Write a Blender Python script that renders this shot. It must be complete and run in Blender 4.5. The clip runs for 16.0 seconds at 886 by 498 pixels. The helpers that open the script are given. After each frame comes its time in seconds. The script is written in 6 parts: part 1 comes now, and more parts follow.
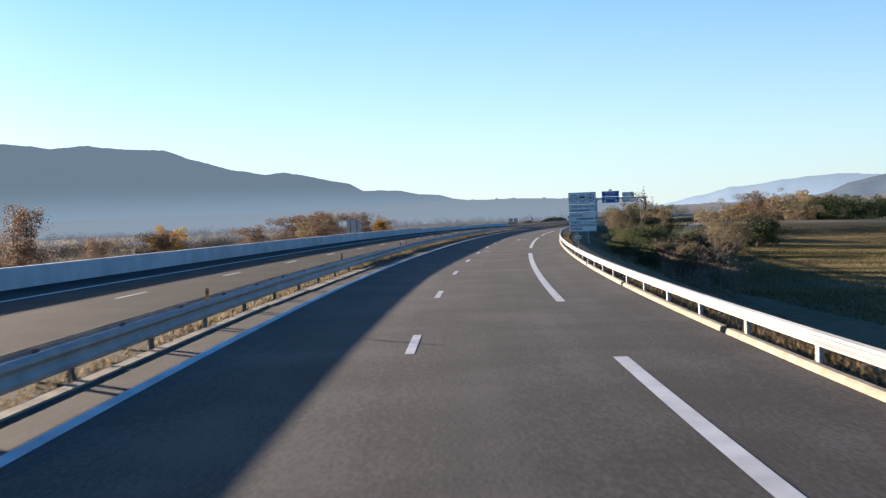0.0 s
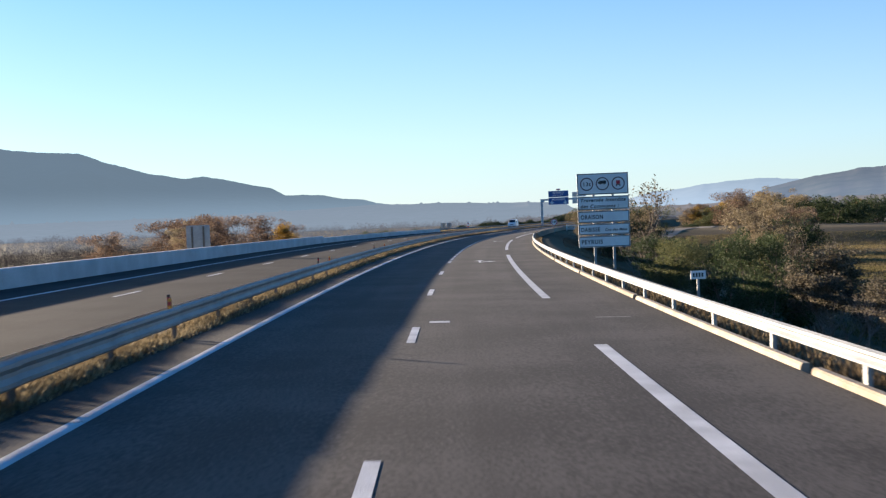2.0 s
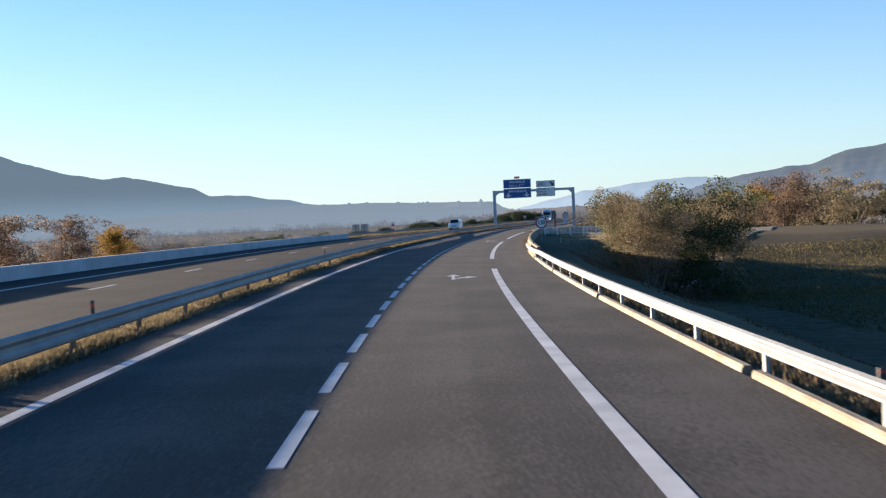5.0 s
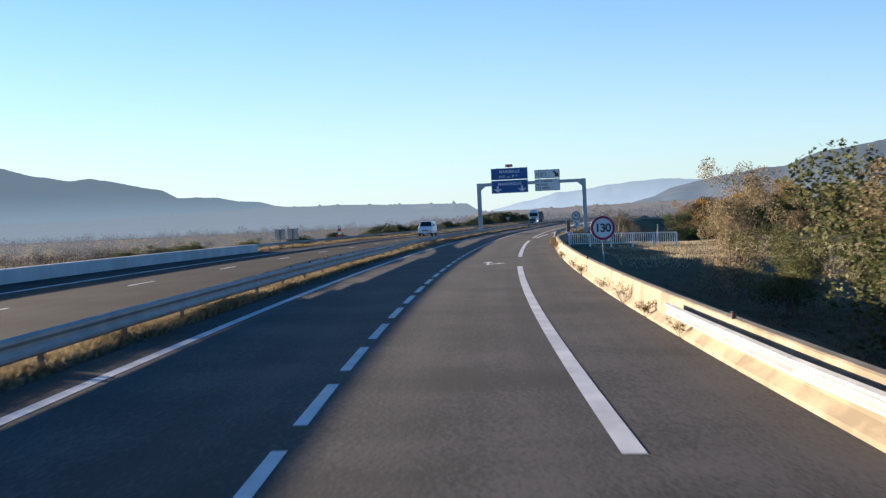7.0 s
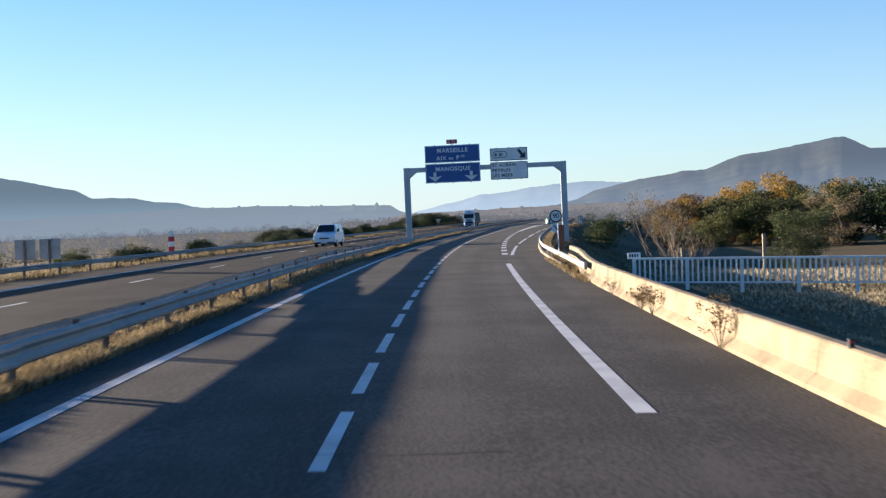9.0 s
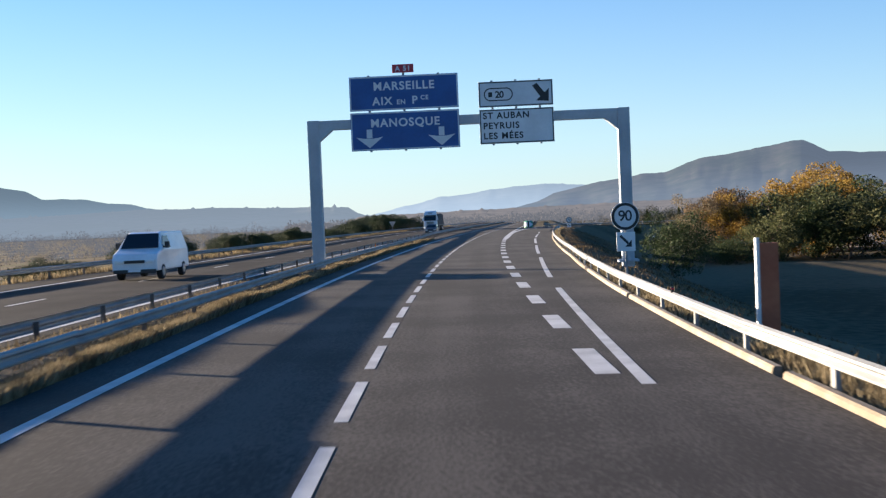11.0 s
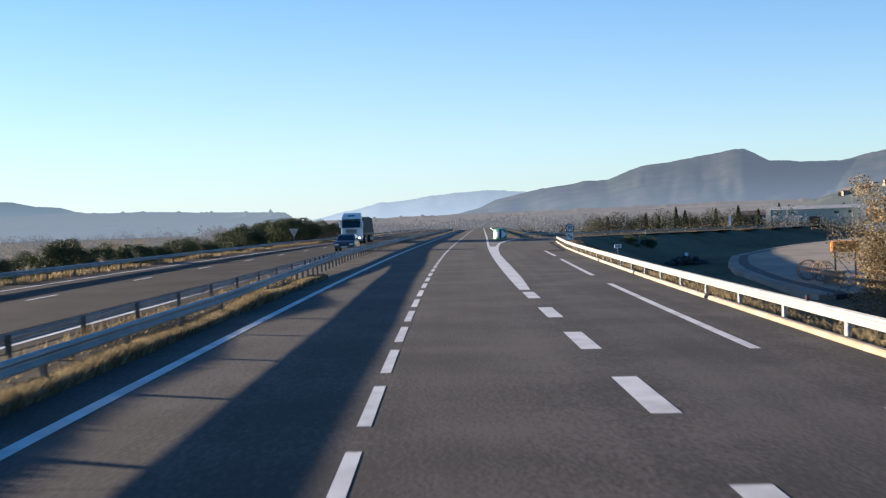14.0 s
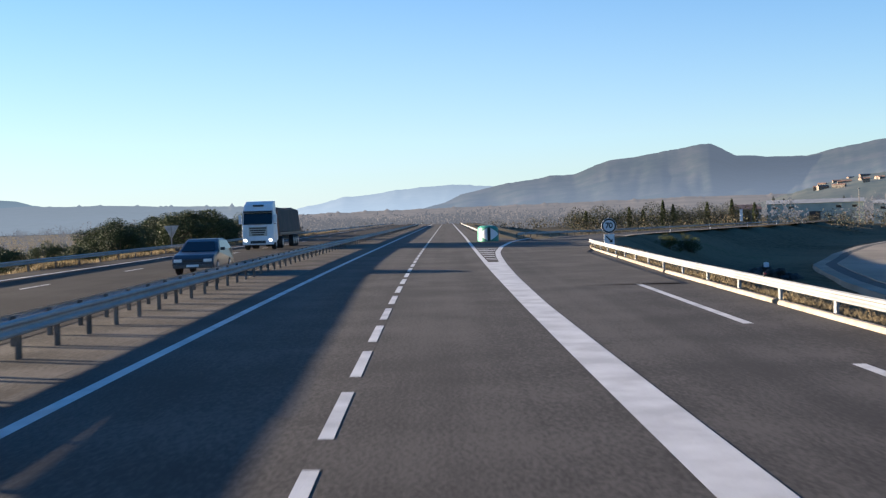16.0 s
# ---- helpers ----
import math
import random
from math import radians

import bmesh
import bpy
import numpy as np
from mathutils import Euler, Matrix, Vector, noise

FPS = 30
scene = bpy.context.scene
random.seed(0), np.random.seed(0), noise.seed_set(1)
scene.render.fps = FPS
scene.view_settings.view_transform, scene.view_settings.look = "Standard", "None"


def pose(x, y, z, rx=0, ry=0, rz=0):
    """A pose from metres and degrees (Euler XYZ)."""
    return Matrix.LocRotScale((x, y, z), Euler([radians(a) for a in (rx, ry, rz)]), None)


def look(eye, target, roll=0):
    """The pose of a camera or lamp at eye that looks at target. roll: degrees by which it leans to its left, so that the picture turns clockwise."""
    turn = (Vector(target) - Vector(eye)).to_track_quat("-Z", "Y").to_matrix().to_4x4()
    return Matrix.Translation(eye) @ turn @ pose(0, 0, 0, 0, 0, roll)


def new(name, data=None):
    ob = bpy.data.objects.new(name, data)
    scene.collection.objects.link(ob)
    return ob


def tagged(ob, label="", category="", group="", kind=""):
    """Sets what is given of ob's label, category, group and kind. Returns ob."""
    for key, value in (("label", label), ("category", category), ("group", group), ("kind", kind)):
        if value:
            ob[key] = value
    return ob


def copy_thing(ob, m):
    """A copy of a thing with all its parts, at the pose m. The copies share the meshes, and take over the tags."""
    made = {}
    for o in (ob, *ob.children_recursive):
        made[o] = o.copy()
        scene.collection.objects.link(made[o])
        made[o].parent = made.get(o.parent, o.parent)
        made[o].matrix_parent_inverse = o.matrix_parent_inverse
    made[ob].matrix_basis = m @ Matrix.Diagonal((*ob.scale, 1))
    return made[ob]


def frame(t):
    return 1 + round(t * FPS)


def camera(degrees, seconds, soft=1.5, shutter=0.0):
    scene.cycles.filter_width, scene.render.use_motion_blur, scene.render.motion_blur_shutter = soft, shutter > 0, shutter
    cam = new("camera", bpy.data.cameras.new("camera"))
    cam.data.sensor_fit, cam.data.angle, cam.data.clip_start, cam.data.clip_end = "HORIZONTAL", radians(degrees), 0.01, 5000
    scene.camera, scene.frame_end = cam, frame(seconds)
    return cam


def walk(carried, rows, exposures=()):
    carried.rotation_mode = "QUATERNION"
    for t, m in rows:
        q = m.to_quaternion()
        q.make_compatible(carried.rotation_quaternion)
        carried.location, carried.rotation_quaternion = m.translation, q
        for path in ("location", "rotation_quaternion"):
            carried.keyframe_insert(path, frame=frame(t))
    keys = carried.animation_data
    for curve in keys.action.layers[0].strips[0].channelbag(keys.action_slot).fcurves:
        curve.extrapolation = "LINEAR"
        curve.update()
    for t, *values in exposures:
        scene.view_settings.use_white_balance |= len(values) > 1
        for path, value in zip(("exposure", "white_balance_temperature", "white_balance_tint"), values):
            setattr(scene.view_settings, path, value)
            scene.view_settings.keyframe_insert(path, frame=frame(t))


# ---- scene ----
SUN_AZ, SUN_EL = -47.5, 7.9
cam = camera(43.8, 16.0, soft=1.3, shutter=0.15)
ROWS = [  # seconds, x, y, z, heading to the right of +y, pitch, roll
    (0, 0.796, 8.342, 2.208, 1.480, -1.481, -2.185),
    (0.5, 1.113, 20.828, 2.209, 2.311, -1.512, -2.255),
    (1, 1.688, 33.308, 2.209, 3.347, -1.000, -2.257),
    (1.5, 2.502, 45.776, 2.209, 4.316, -1.678, -2.218),
    (2, 3.531, 58.232, 2.209, 5.417, -1.386, -2.276),
    (2.5, 4.770, 70.671, 2.208, 6.407, -1.625, -2.336),
    (3, 6.221, 83.084, 2.205, 7.399, -1.682, -2.351),
    (3.5, 7.783, 95.480, 2.202, 8.087, -1.438, -2.467),
    (4, 9.502, 107.851, 2.197, 8.345, -1.831, -2.488),
    (4.2, 10.225, 112.790, 2.195, 8.447, -1.479, -2.562),
    (4.9, 12.703, 130.065, 2.192, 9.008, -1.523, -2.595),
    (5.6, 15.495, 147.289, 2.187, 9.459, -1.516, -2.603),
    (6.3, 18.448, 164.479, 2.184, 10.190, -1.831, -2.635),
    (6.5, 19.345, 169.385, 2.183, 10.189, -1.577, -2.695),
    (7, 21.633, 181.648, 2.183, 10.501, -1.479, -2.658),
    (7.5, 23.904, 193.914, 2.188, 11.045, -1.511, -2.658),
    (8, 26.329, 206.150, 2.194, 11.880, -1.507, -2.398),
    (8.5, 29.043, 218.316, 2.197, 13.146, -1.503, -2.586),
    (9, 31.969, 230.419, 2.199, 14.496, -1.549, -2.463),
    (9.5, 35.138, 242.440, 2.198, 15.358, -1.480, -2.618),
    (10, 38.420, 254.403, 2.197, 15.746, -1.661, -2.556),
    (10.2, 39.753, 259.171, 2.197, 15.869, -1.452, -2.477),
    (10.9, 44.479, 275.788, 2.199, 16.524, -1.507, -2.362),
    (11.6, 49.384, 292.354, 2.200, 17.174, -1.505, -2.245),
    (12.3, 54.536, 308.845, 2.201, 17.898, -1.494, -2.128),
    (12.5, 56.023, 313.537, 2.202, 18.145, -0.752, -2.105),
    (13, 59.814, 325.212, 2.203, 18.637, -1.346, -2.002),
    (13.5, 63.739, 336.818, 2.204, 19.252, -1.766, -1.974),
    (14, 67.739, 348.383, 2.204, 19.756, -1.291, -1.924),
    (14.5, 71.841, 359.906, 2.205, 20.339, -1.645, -1.833),
    (15, 76.022, 371.404, 2.205, 20.768, -1.465, -1.853),
    (15.5, 80.372, 382.839, 2.203, 21.240, -1.707, -1.801),
    (16, 84.772, 394.258, 2.202, 21.550, -1.623, -1.819),
]


def cam_pose(x, y, z, yaw, pitch, roll):
    return Matrix.Translation((x, y, z)) @ pose(0, 0, 0, 0, 0, -yaw) @ pose(0, 0, 0, 90 + pitch) @ pose(0, 0, 0, 0, 0, roll)


walk(cam, [(r[0], cam_pose(*r[1:])) for r in ROWS], exposures=[(0.0, 2.33, 6020, 14), (16.0, 2.33, 6020, 14)])

# ---- sky and sun ----
world = bpy.data.worlds.new("sky")
scene.world = world
world.use_nodes = True
sky = world.node_tree.nodes.new("ShaderNodeTexSky")
sky.sky_type, sky.sun_disc = "NISHITA", False
sky.sun_elevation, sky.sun_rotation = radians(SUN_EL), radians(SUN_AZ % 360)
sky.air_density, sky.dust_density, sky.ozone_density, sky.altitude = 1.0, 0.45, 3.2, 400
veil = world.node_tree.nodes.new("ShaderNodeMix")  # thin haze over the whole sky
veil.data_type = "RGBA"
coord = world.node_tree.nodes.new("ShaderNodeTexCoord")
split = world.node_tree.nodes.new("ShaderNodeSeparateXYZ")
thin = world.node_tree.nodes.new("ShaderNodeMapRange")
thin.inputs["From Min"].default_value, thin.inputs["From Max"].default_value = 0.0, 0.38
thin.inputs["To Min"].default_value, thin.inputs["To Max"].default_value = 0.72, 0.03
world.node_tree.links.new(coord.outputs["Generated"], split.inputs[0])
world.node_tree.links.new(split.outputs["Z"], thin.inputs["Value"])
glow = world.node_tree.nodes.new("ShaderNodeVectorMath")  # the haze glows most towards the sun
glow.operation = "DOT_PRODUCT"
glow.inputs[1].default_value = (math.sin(radians(SUN_AZ)), math.cos(radians(SUN_AZ)), 0.12)
world.node_tree.links.new(coord.outputs["Generated"], glow.inputs[0])
away = world.node_tree.nodes.new("ShaderNodeMapRange")
away.interpolation_type = "SMOOTHSTEP"
away.inputs["From Min"].default_value, away.inputs["From Max"].default_value = -0.3, 0.7
away.inputs["To Min"].default_value, away.inputs["To Max"].default_value = 0.72, 1.05
world.node_tree.links.new(glow.outputs["Value"], away.inputs["Value"])
both = world.node_tree.nodes.new("ShaderNodeMath")
both.operation = "MULTIPLY"
world.node_tree.links.new(thin.outputs["Result"], both.inputs[0])
world.node_tree.links.new(away.outputs["Result"], both.inputs[1])
world.node_tree.links.new(both.outputs[0], veil.inputs["Factor"])
veil.inputs["B"].default_value = (3.0, 3.6, 3.8, 1)
clear = world.node_tree.nodes.new("ShaderNodeHueSaturation")
clear.inputs["Hue"].default_value, clear.inputs["Saturation"].default_value = 0.508, 1.42
world.node_tree.links.new(sky.outputs[0], clear.inputs["Color"])
world.node_tree.links.new(clear.outputs[0], veil.inputs["A"])
close = world.node_tree.nodes.new("ShaderNodeMath")  # the white glow of thin haze close round the sun
close.operation = "POWER"
close.inputs[1].default_value = 55.0
front = world.node_tree.nodes.new("ShaderNodeMath")
front.operation = "MAXIMUM"
front.inputs[1].default_value = 0.0
world.node_tree.links.new(glow.outputs["Value"], front.inputs[0])
world.node_tree.links.new(front.outputs[0], close.inputs[0])
halo = world.node_tree.nodes.new("ShaderNodeVectorMath")
halo.operation = "SCALE"
halo.inputs[0].default_value = (34.0, 31.0, 25.0)
world.node_tree.links.new(close.outputs[0], halo.inputs["Scale"])
total = world.node_tree.nodes.new("ShaderNodeVectorMath")
total.operation = "ADD"
world.node_tree.links.new(veil.outputs["Result"], total.inputs[0])
world.node_tree.links.new(halo.outputs[0], total.inputs[1])
world.node_tree.links.new(total.outputs[0], world.node_tree.nodes["Background"].inputs[0])
world.node_tree.nodes["Background"].inputs[1].default_value = 0.054
sun = new("sun", bpy.data.lights.new("sun", "SUN"))
sun.data.energy, sun.data.angle, sun.data.color = 4.6, radians(0.55), (1.0, 0.80, 0.55)
to_sun = Vector((math.sin(radians(SUN_AZ)) * math.cos(radians(SUN_EL)), math.cos(radians(SUN_AZ)) * math.cos(radians(SUN_EL)), math.sin(radians(SUN_EL))))
sun.matrix_world = look(to_sun * 100, (0, 0, 0))


# ---- materials ----
def material(name, colours, scale=8.0, rough=0.8, metal=0.0, bump=0.2, fine=60.0, detail=6.0, spread=(0.35, 0.68), per_object=0.0, per_island=0.0, gloss=0.5, translucent=0.0, grain=0.35):
    """Colours mixed by noise at a large and a fine scale, with relief of the fine one."""
    m = bpy.data.materials.new(name)
    m.use_nodes = True
    t = m.node_tree
    link = t.links.new
    bsdf = t.nodes["Principled BSDF"]
    geo = t.nodes.new("ShaderNodeNewGeometry")
    big = t.nodes.new("ShaderNodeTexNoise")
    big.inputs["Scale"].default_value, big.inputs["Detail"].default_value = scale, detail
    link(geo.outputs["Position"], big.inputs["Vector"])
    small = t.nodes.new("ShaderNodeTexNoise")
    small.inputs["Scale"].default_value, small.inputs["Detail"].default_value = fine, 3.0
    link(geo.outputs["Position"], small.inputs["Vector"])
    ramp = t.nodes.new("ShaderNodeValToRGB")
    n = len(colours)
    while len(ramp.color_ramp.elements) < n:
        ramp.color_ramp.elements.new(0.5)
    for i, c in enumerate(colours):
        e = ramp.color_ramp.elements[i]
        e.position = spread[0] + (spread[1] - spread[0]) * i / max(1, n - 1)
        e.color = (*c, 1)
    mixed = t.nodes.new("ShaderNodeMath")
    mixed.operation = "MULTIPLY_ADD"
    mixed.inputs[1].default_value = grain
    sub = t.nodes.new("ShaderNodeMath")
    sub.operation = "SUBTRACT"
    sub.inputs[1].default_value = 0.5
    link(small.outputs["Fac"], sub.inputs[0])
    link(sub.outputs[0], mixed.inputs[0])
    link(big.outputs["Fac"], mixed.inputs[2])
    value = mixed.outputs[0]
    for amount, source in ((per_object, "object"), (per_island, "island")):
        if amount:
            rnd = t.nodes.new("ShaderNodeObjectInfo").outputs["Random"] if source == "object" else geo.outputs["Random Per Island"]
            off = t.nodes.new("ShaderNodeMath")
            off.operation = "SUBTRACT"
            off.inputs[1].default_value = 0.5
            link(rnd, off.inputs[0])
            add = t.nodes.new("ShaderNodeMath")
            add.operation = "MULTIPLY_ADD"
            add.inputs[1].default_value = amount
            link(off.outputs[0], add.inputs[0])
            link(value, add.inputs[2])
            value = add.outputs[0]
    link(value, ramp.inputs[0])
    link(ramp.outputs[0], bsdf.inputs["Base Color"])
    bsdf.inputs["Roughness"].default_value, bsdf.inputs["Metallic"].default_value = rough, metal
    bsdf.inputs["Specular IOR Level"].default_value = gloss
    if bump:
        b = t.nodes.new("ShaderNodeBump")
        b.inputs["Strength"].default_value, b.inputs["Distance"].default_value = bump, 0.02
        link(small.outputs["Fac"], b.inputs["Height"])
        link(b.outputs[0], bsdf.inputs["Normal"])
    if translucent:
        tr = t.nodes.new("ShaderNodeBsdfTranslucent")
        link(ramp.outputs[0], tr.inputs[0])
        mx = t.nodes.new("ShaderNodeMixShader")
        mx.inputs[0].default_value = translucent
        link(bsdf.outputs[0], mx.inputs[1])
        link(tr.outputs[0], mx.inputs[2])
        link(mx.outputs[0], t.nodes["Material Output"].inputs[0])
    return m


def plain(name, colour, rough=0.5, metal=0.0, emit=0.0, gloss=0.5):
    m = bpy.data.materials.new(name)
    m.use_nodes = True
    b = m.node_tree.nodes["Principled BSDF"]
    b.inputs["Base Color"].default_value = (*colour, 1)
    b.inputs["Roughness"].default_value, b.inputs["Metallic"].default_value = rough, metal
    b.inputs["Specular IOR Level"].default_value = gloss
    if emit:
        b.inputs["Emission Color"].default_value, b.inputs["Emission Strength"].default_value = (*colour, 1), emit
    return m


def hills(name, colour, haze, amount, scale, mist_glow=0.0):
    """Wooded slopes kilometres off; emission in the material imitates the haze before them."""
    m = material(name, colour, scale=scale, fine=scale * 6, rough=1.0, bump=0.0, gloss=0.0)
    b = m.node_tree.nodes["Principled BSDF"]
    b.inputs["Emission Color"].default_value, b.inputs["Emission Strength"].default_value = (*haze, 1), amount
    if mist_glow:  # emission grows towards the foot of the slopes, imitating low valley haze
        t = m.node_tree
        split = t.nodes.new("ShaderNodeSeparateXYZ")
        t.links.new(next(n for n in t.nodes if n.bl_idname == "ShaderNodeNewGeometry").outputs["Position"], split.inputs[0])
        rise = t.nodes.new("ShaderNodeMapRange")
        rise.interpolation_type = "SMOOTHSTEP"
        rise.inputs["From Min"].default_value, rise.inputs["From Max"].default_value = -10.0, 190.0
        rise.inputs["To Min"].default_value, rise.inputs["To Max"].default_value = amount * (1 + mist_glow), amount
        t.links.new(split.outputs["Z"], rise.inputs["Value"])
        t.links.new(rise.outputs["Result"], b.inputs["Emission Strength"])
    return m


ASPHALT = material("asphalt", [(0.040, 0.0355, 0.0315), (0.059, 0.053, 0.047), (0.085, 0.076, 0.067)], scale=0.35, fine=20.0, rough=0.88, bump=0.11, gloss=0.14, grain=1.6)
ASPHALT_OLD = material("worn asphalt", [(0.036, 0.0335, 0.031), (0.056, 0.0515, 0.047)], scale=0.3, fine=20.0, rough=0.95, bump=0.06, gloss=0.04, grain=0.9)


def wheel_tracks(m, amount):
    """Long faint stripes and stains along the lanes, laid out by the road's own lengths and breadths."""
    t = m.node_tree
    ramp = next(n for n in t.nodes if n.bl_idname == "ShaderNodeValToRGB")
    value = ramp.inputs[0].links[0].from_socket
    uv = t.nodes.new("ShaderNodeUVMap")
    uv.uv_map = "road"
    for stretch, share in (((1.3, 0.012, 1.0), 1.0), ((0.5, 0.10, 1.0), 0.7)):
        scaled = t.nodes.new("ShaderNodeVectorMath")
        scaled.operation = "MULTIPLY"
        scaled.inputs[1].default_value = stretch
        t.links.new(uv.outputs[0], scaled.inputs[0])
        streak = t.nodes.new("ShaderNodeTexNoise")
        streak.inputs["Scale"].default_value, streak.inputs["Detail"].default_value = 1.0, 4.0
        t.links.new(scaled.outputs[0], streak.inputs["Vector"])
        off = t.nodes.new("ShaderNodeMath")
        off.operation = "SUBTRACT"
        off.inputs[1].default_value = 0.5
        t.links.new(streak.outputs["Fac"], off.inputs[0])
        add = t.nodes.new("ShaderNodeMath")
        add.operation = "MULTIPLY_ADD"
        add.inputs[1].default_value = amount * share
        t.links.new(off.outputs[0], add.inputs[0])
        t.links.new(value, add.inputs[2])
        value = add.outputs[0]
    t.links.new(value, ramp.inputs[0])


wheel_tracks(ASPHALT, 0.55)
wheel_tracks(ASPHALT_OLD, 0.55)
PAVED = material("pale dusty paving", [(0.075, 0.066, 0.054), (0.115, 0.102, 0.084), (0.16, 0.142, 0.118)], scale=0.5, fine=14.0, rough=0.95, bump=0.1, gloss=0.04, grain=0.9)
PAINT = material("road paint", [(0.38, 0.37, 0.355), (0.49, 0.48, 0.46), (0.57, 0.56, 0.54)], scale=1.2, fine=60.0, rough=0.65, bump=0.3)
STEEL = material("galvanised steel", [(0.20, 0.205, 0.205), (0.29, 0.29, 0.28)], scale=1.5, fine=18.0, rough=0.6, metal=0.25, bump=0.05, per_object=0.25)
STEEL_DARK = material("weathered post steel", [(0.10, 0.086, 0.072), (0.18, 0.16, 0.14)], scale=3.0, fine=20.0, rough=0.7, metal=0.15, bump=0.1, per_object=0.3)
CONCRETE = material("sunlit concrete", [(0.12, 0.093, 0.058), (0.195, 0.155, 0.097), (0.235, 0.19, 0.122)], scale=1.1, fine=22.0, rough=0.9, bump=0.3, per_object=0.15)
CONCRETE_PALE = material("pale concrete", [(0.34, 0.36, 0.37), (0.46, 0.49, 0.50)], scale=0.6, fine=14.0, rough=0.9, bump=0.2)
KERB = material("kerb concrete", [(0.17, 0.135, 0.095), (0.28, 0.235, 0.175)], scale=2.0, fine=30.0, rough=0.9, bump=0.4, per_object=0.3)
GRASS_DRY = material("dry grass", [(0.11, 0.085, 0.050), (0.20, 0.158, 0.092), (0.29, 0.235, 0.145)], scale=1.2, fine=25.0, rough=0.95, bump=0.0, per_island=0.5, gloss=0.1, translucent=0.3)
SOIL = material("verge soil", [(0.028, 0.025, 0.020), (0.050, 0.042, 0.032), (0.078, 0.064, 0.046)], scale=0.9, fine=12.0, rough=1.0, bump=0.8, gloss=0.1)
FIELD = material("valley fields", [(0.050, 0.045, 0.025), (0.100, 0.081, 0.048), (0.138, 0.107, 0.064), (0.080, 0.077, 0.037)], scale=0.018, fine=1.3, rough=1.0, bump=0.2, gloss=0.05, detail=4.0)

# ---- the road's line: its bend per kilometre at every sixty metres ----
BEND_AT = [-400, -40, 20, 80, 140, 200, 260, 320, 380, 440, 500, 6000]
BEND = [2.6, 2.622, 1.646, 0.692, 0.754, 1.307, 0.684, 0.802, 0.398, 0.28, 0.0, 0.0]
S_LINE = np.arange(-400, 4200, 2.0)
_k = np.interp(S_LINE, BEND_AT, BEND) / 1000
PSI = np.concatenate([[0], np.cumsum((_k[1:] + _k[:-1]))])
X_LINE = np.concatenate([[0], np.cumsum(np.sin(PSI[1:]) + np.sin(PSI[:-1]))])
Y_LINE = np.concatenate([[0], np.cumsum(np.cos(PSI[1:]) + np.cos(PSI[:-1]))])
_o = int(np.argmin(abs(S_LINE)))
_turn = PSI[_o]
_x, _y = X_LINE - X_LINE[_o], Y_LINE - Y_LINE[_o]
PSI = PSI - _turn
X_LINE, Y_LINE = _x * math.cos(_turn) - _y * math.sin(_turn), _x * math.sin(_turn) + _y * math.cos(_turn)


def heading(s):
    return float(np.interp(s, S_LINE, PSI))


BANK_AT = [-150, 8, 83, 171, 246, 332, 406, 500]
BANK = [1.06, 1.06, 1.18, 1.49, 1.41, 0.84, 0.64, 0.55]


def fall(s, n):
    """Height lost to the crossfall of the road, which leans down to the right."""
    return -np.tan(np.radians(np.interp(s, BANK_AT, BANK))) * (np.clip(n, -26, 18) - 1.0)


def at(s, n, z=0.0):
    """The point s metres along the lane line, n metres to its right and z above the banked road."""
    a = np.interp(s, S_LINE, PSI)
    z = z + float(fall(s, n))
    return Vector((float(np.interp(s, S_LINE, X_LINE) + n * np.cos(a)), float(np.interp(s, S_LINE, Y_LINE) - n * np.sin(a)), z))


def stand(s, n, z=0.0, turn=0.0):
    """A pose there whose +y runs along the road; turn: degrees to the left."""
    return Matrix.Translation(at(s, n, z)) @ pose(0, 0, 0, 0, 0, turn - math.degrees(heading(s)))


def table(rows):
    xs, ys = [r[0] for r in rows], [r[1] for r in rows]
    return lambda s: float(np.interp(s, xs, ys))


def mesh_of(name, bm, material=None):
    me = bpy.data.meshes.new(name)
    bm.to_mesh(me)
    bm.free()
    if material:
        me.materials.append(material)
    return me


def part(name, bm, material, parent, label="", m=None):
    """Links a bmesh, or a mesh, as one object under its thing."""
    me = bm if isinstance(bm, bpy.types.Mesh) else mesh_of(name, bm, material)
    ob = new(name, me)
    ob.parent = parent
    if m is not None:
        ob.matrix_local = m
    if label:
        tagged(ob, label=label)
    return ob


def thing(name, label, category, m=None, group="", kind=""):
    ob = tagged(new(name), label, category, group, kind)
    if m is not None:
        ob.matrix_world = m
    return ob


def box(bm, x0, x1, y0, y1, z0, z1, bevel=0.0):
    r = bmesh.ops.create_cube(bm, size=1.0, matrix=Matrix.Translation(((x0 + x1) / 2, (y0 + y1) / 2, (z0 + z1) / 2)) @ Matrix.Diagonal((x1 - x0, y1 - y0, z1 - z0, 1)))
    if bevel:
        edges = list({e for v in r["verts"] for e in v.link_edges})
        bmesh.ops.bevel(bm, geom=edges, offset=bevel, segments=2, affect="EDGES", profile=0.7)
    return bm


def boxed(*a, bevel=0.0):
    return box(bmesh.new(), *a, bevel=bevel)


def cone(bm, p, q, r0, r1, sides=8):
    d = q - p
    bmesh.ops.create_cone(bm, cap_ends=True, segments=sides, radius1=r0, radius2=r1, depth=d.length, matrix=Matrix.Translation((p + q) / 2) @ d.to_track_quat("Z", "Y").to_matrix().to_4x4())
    return bm


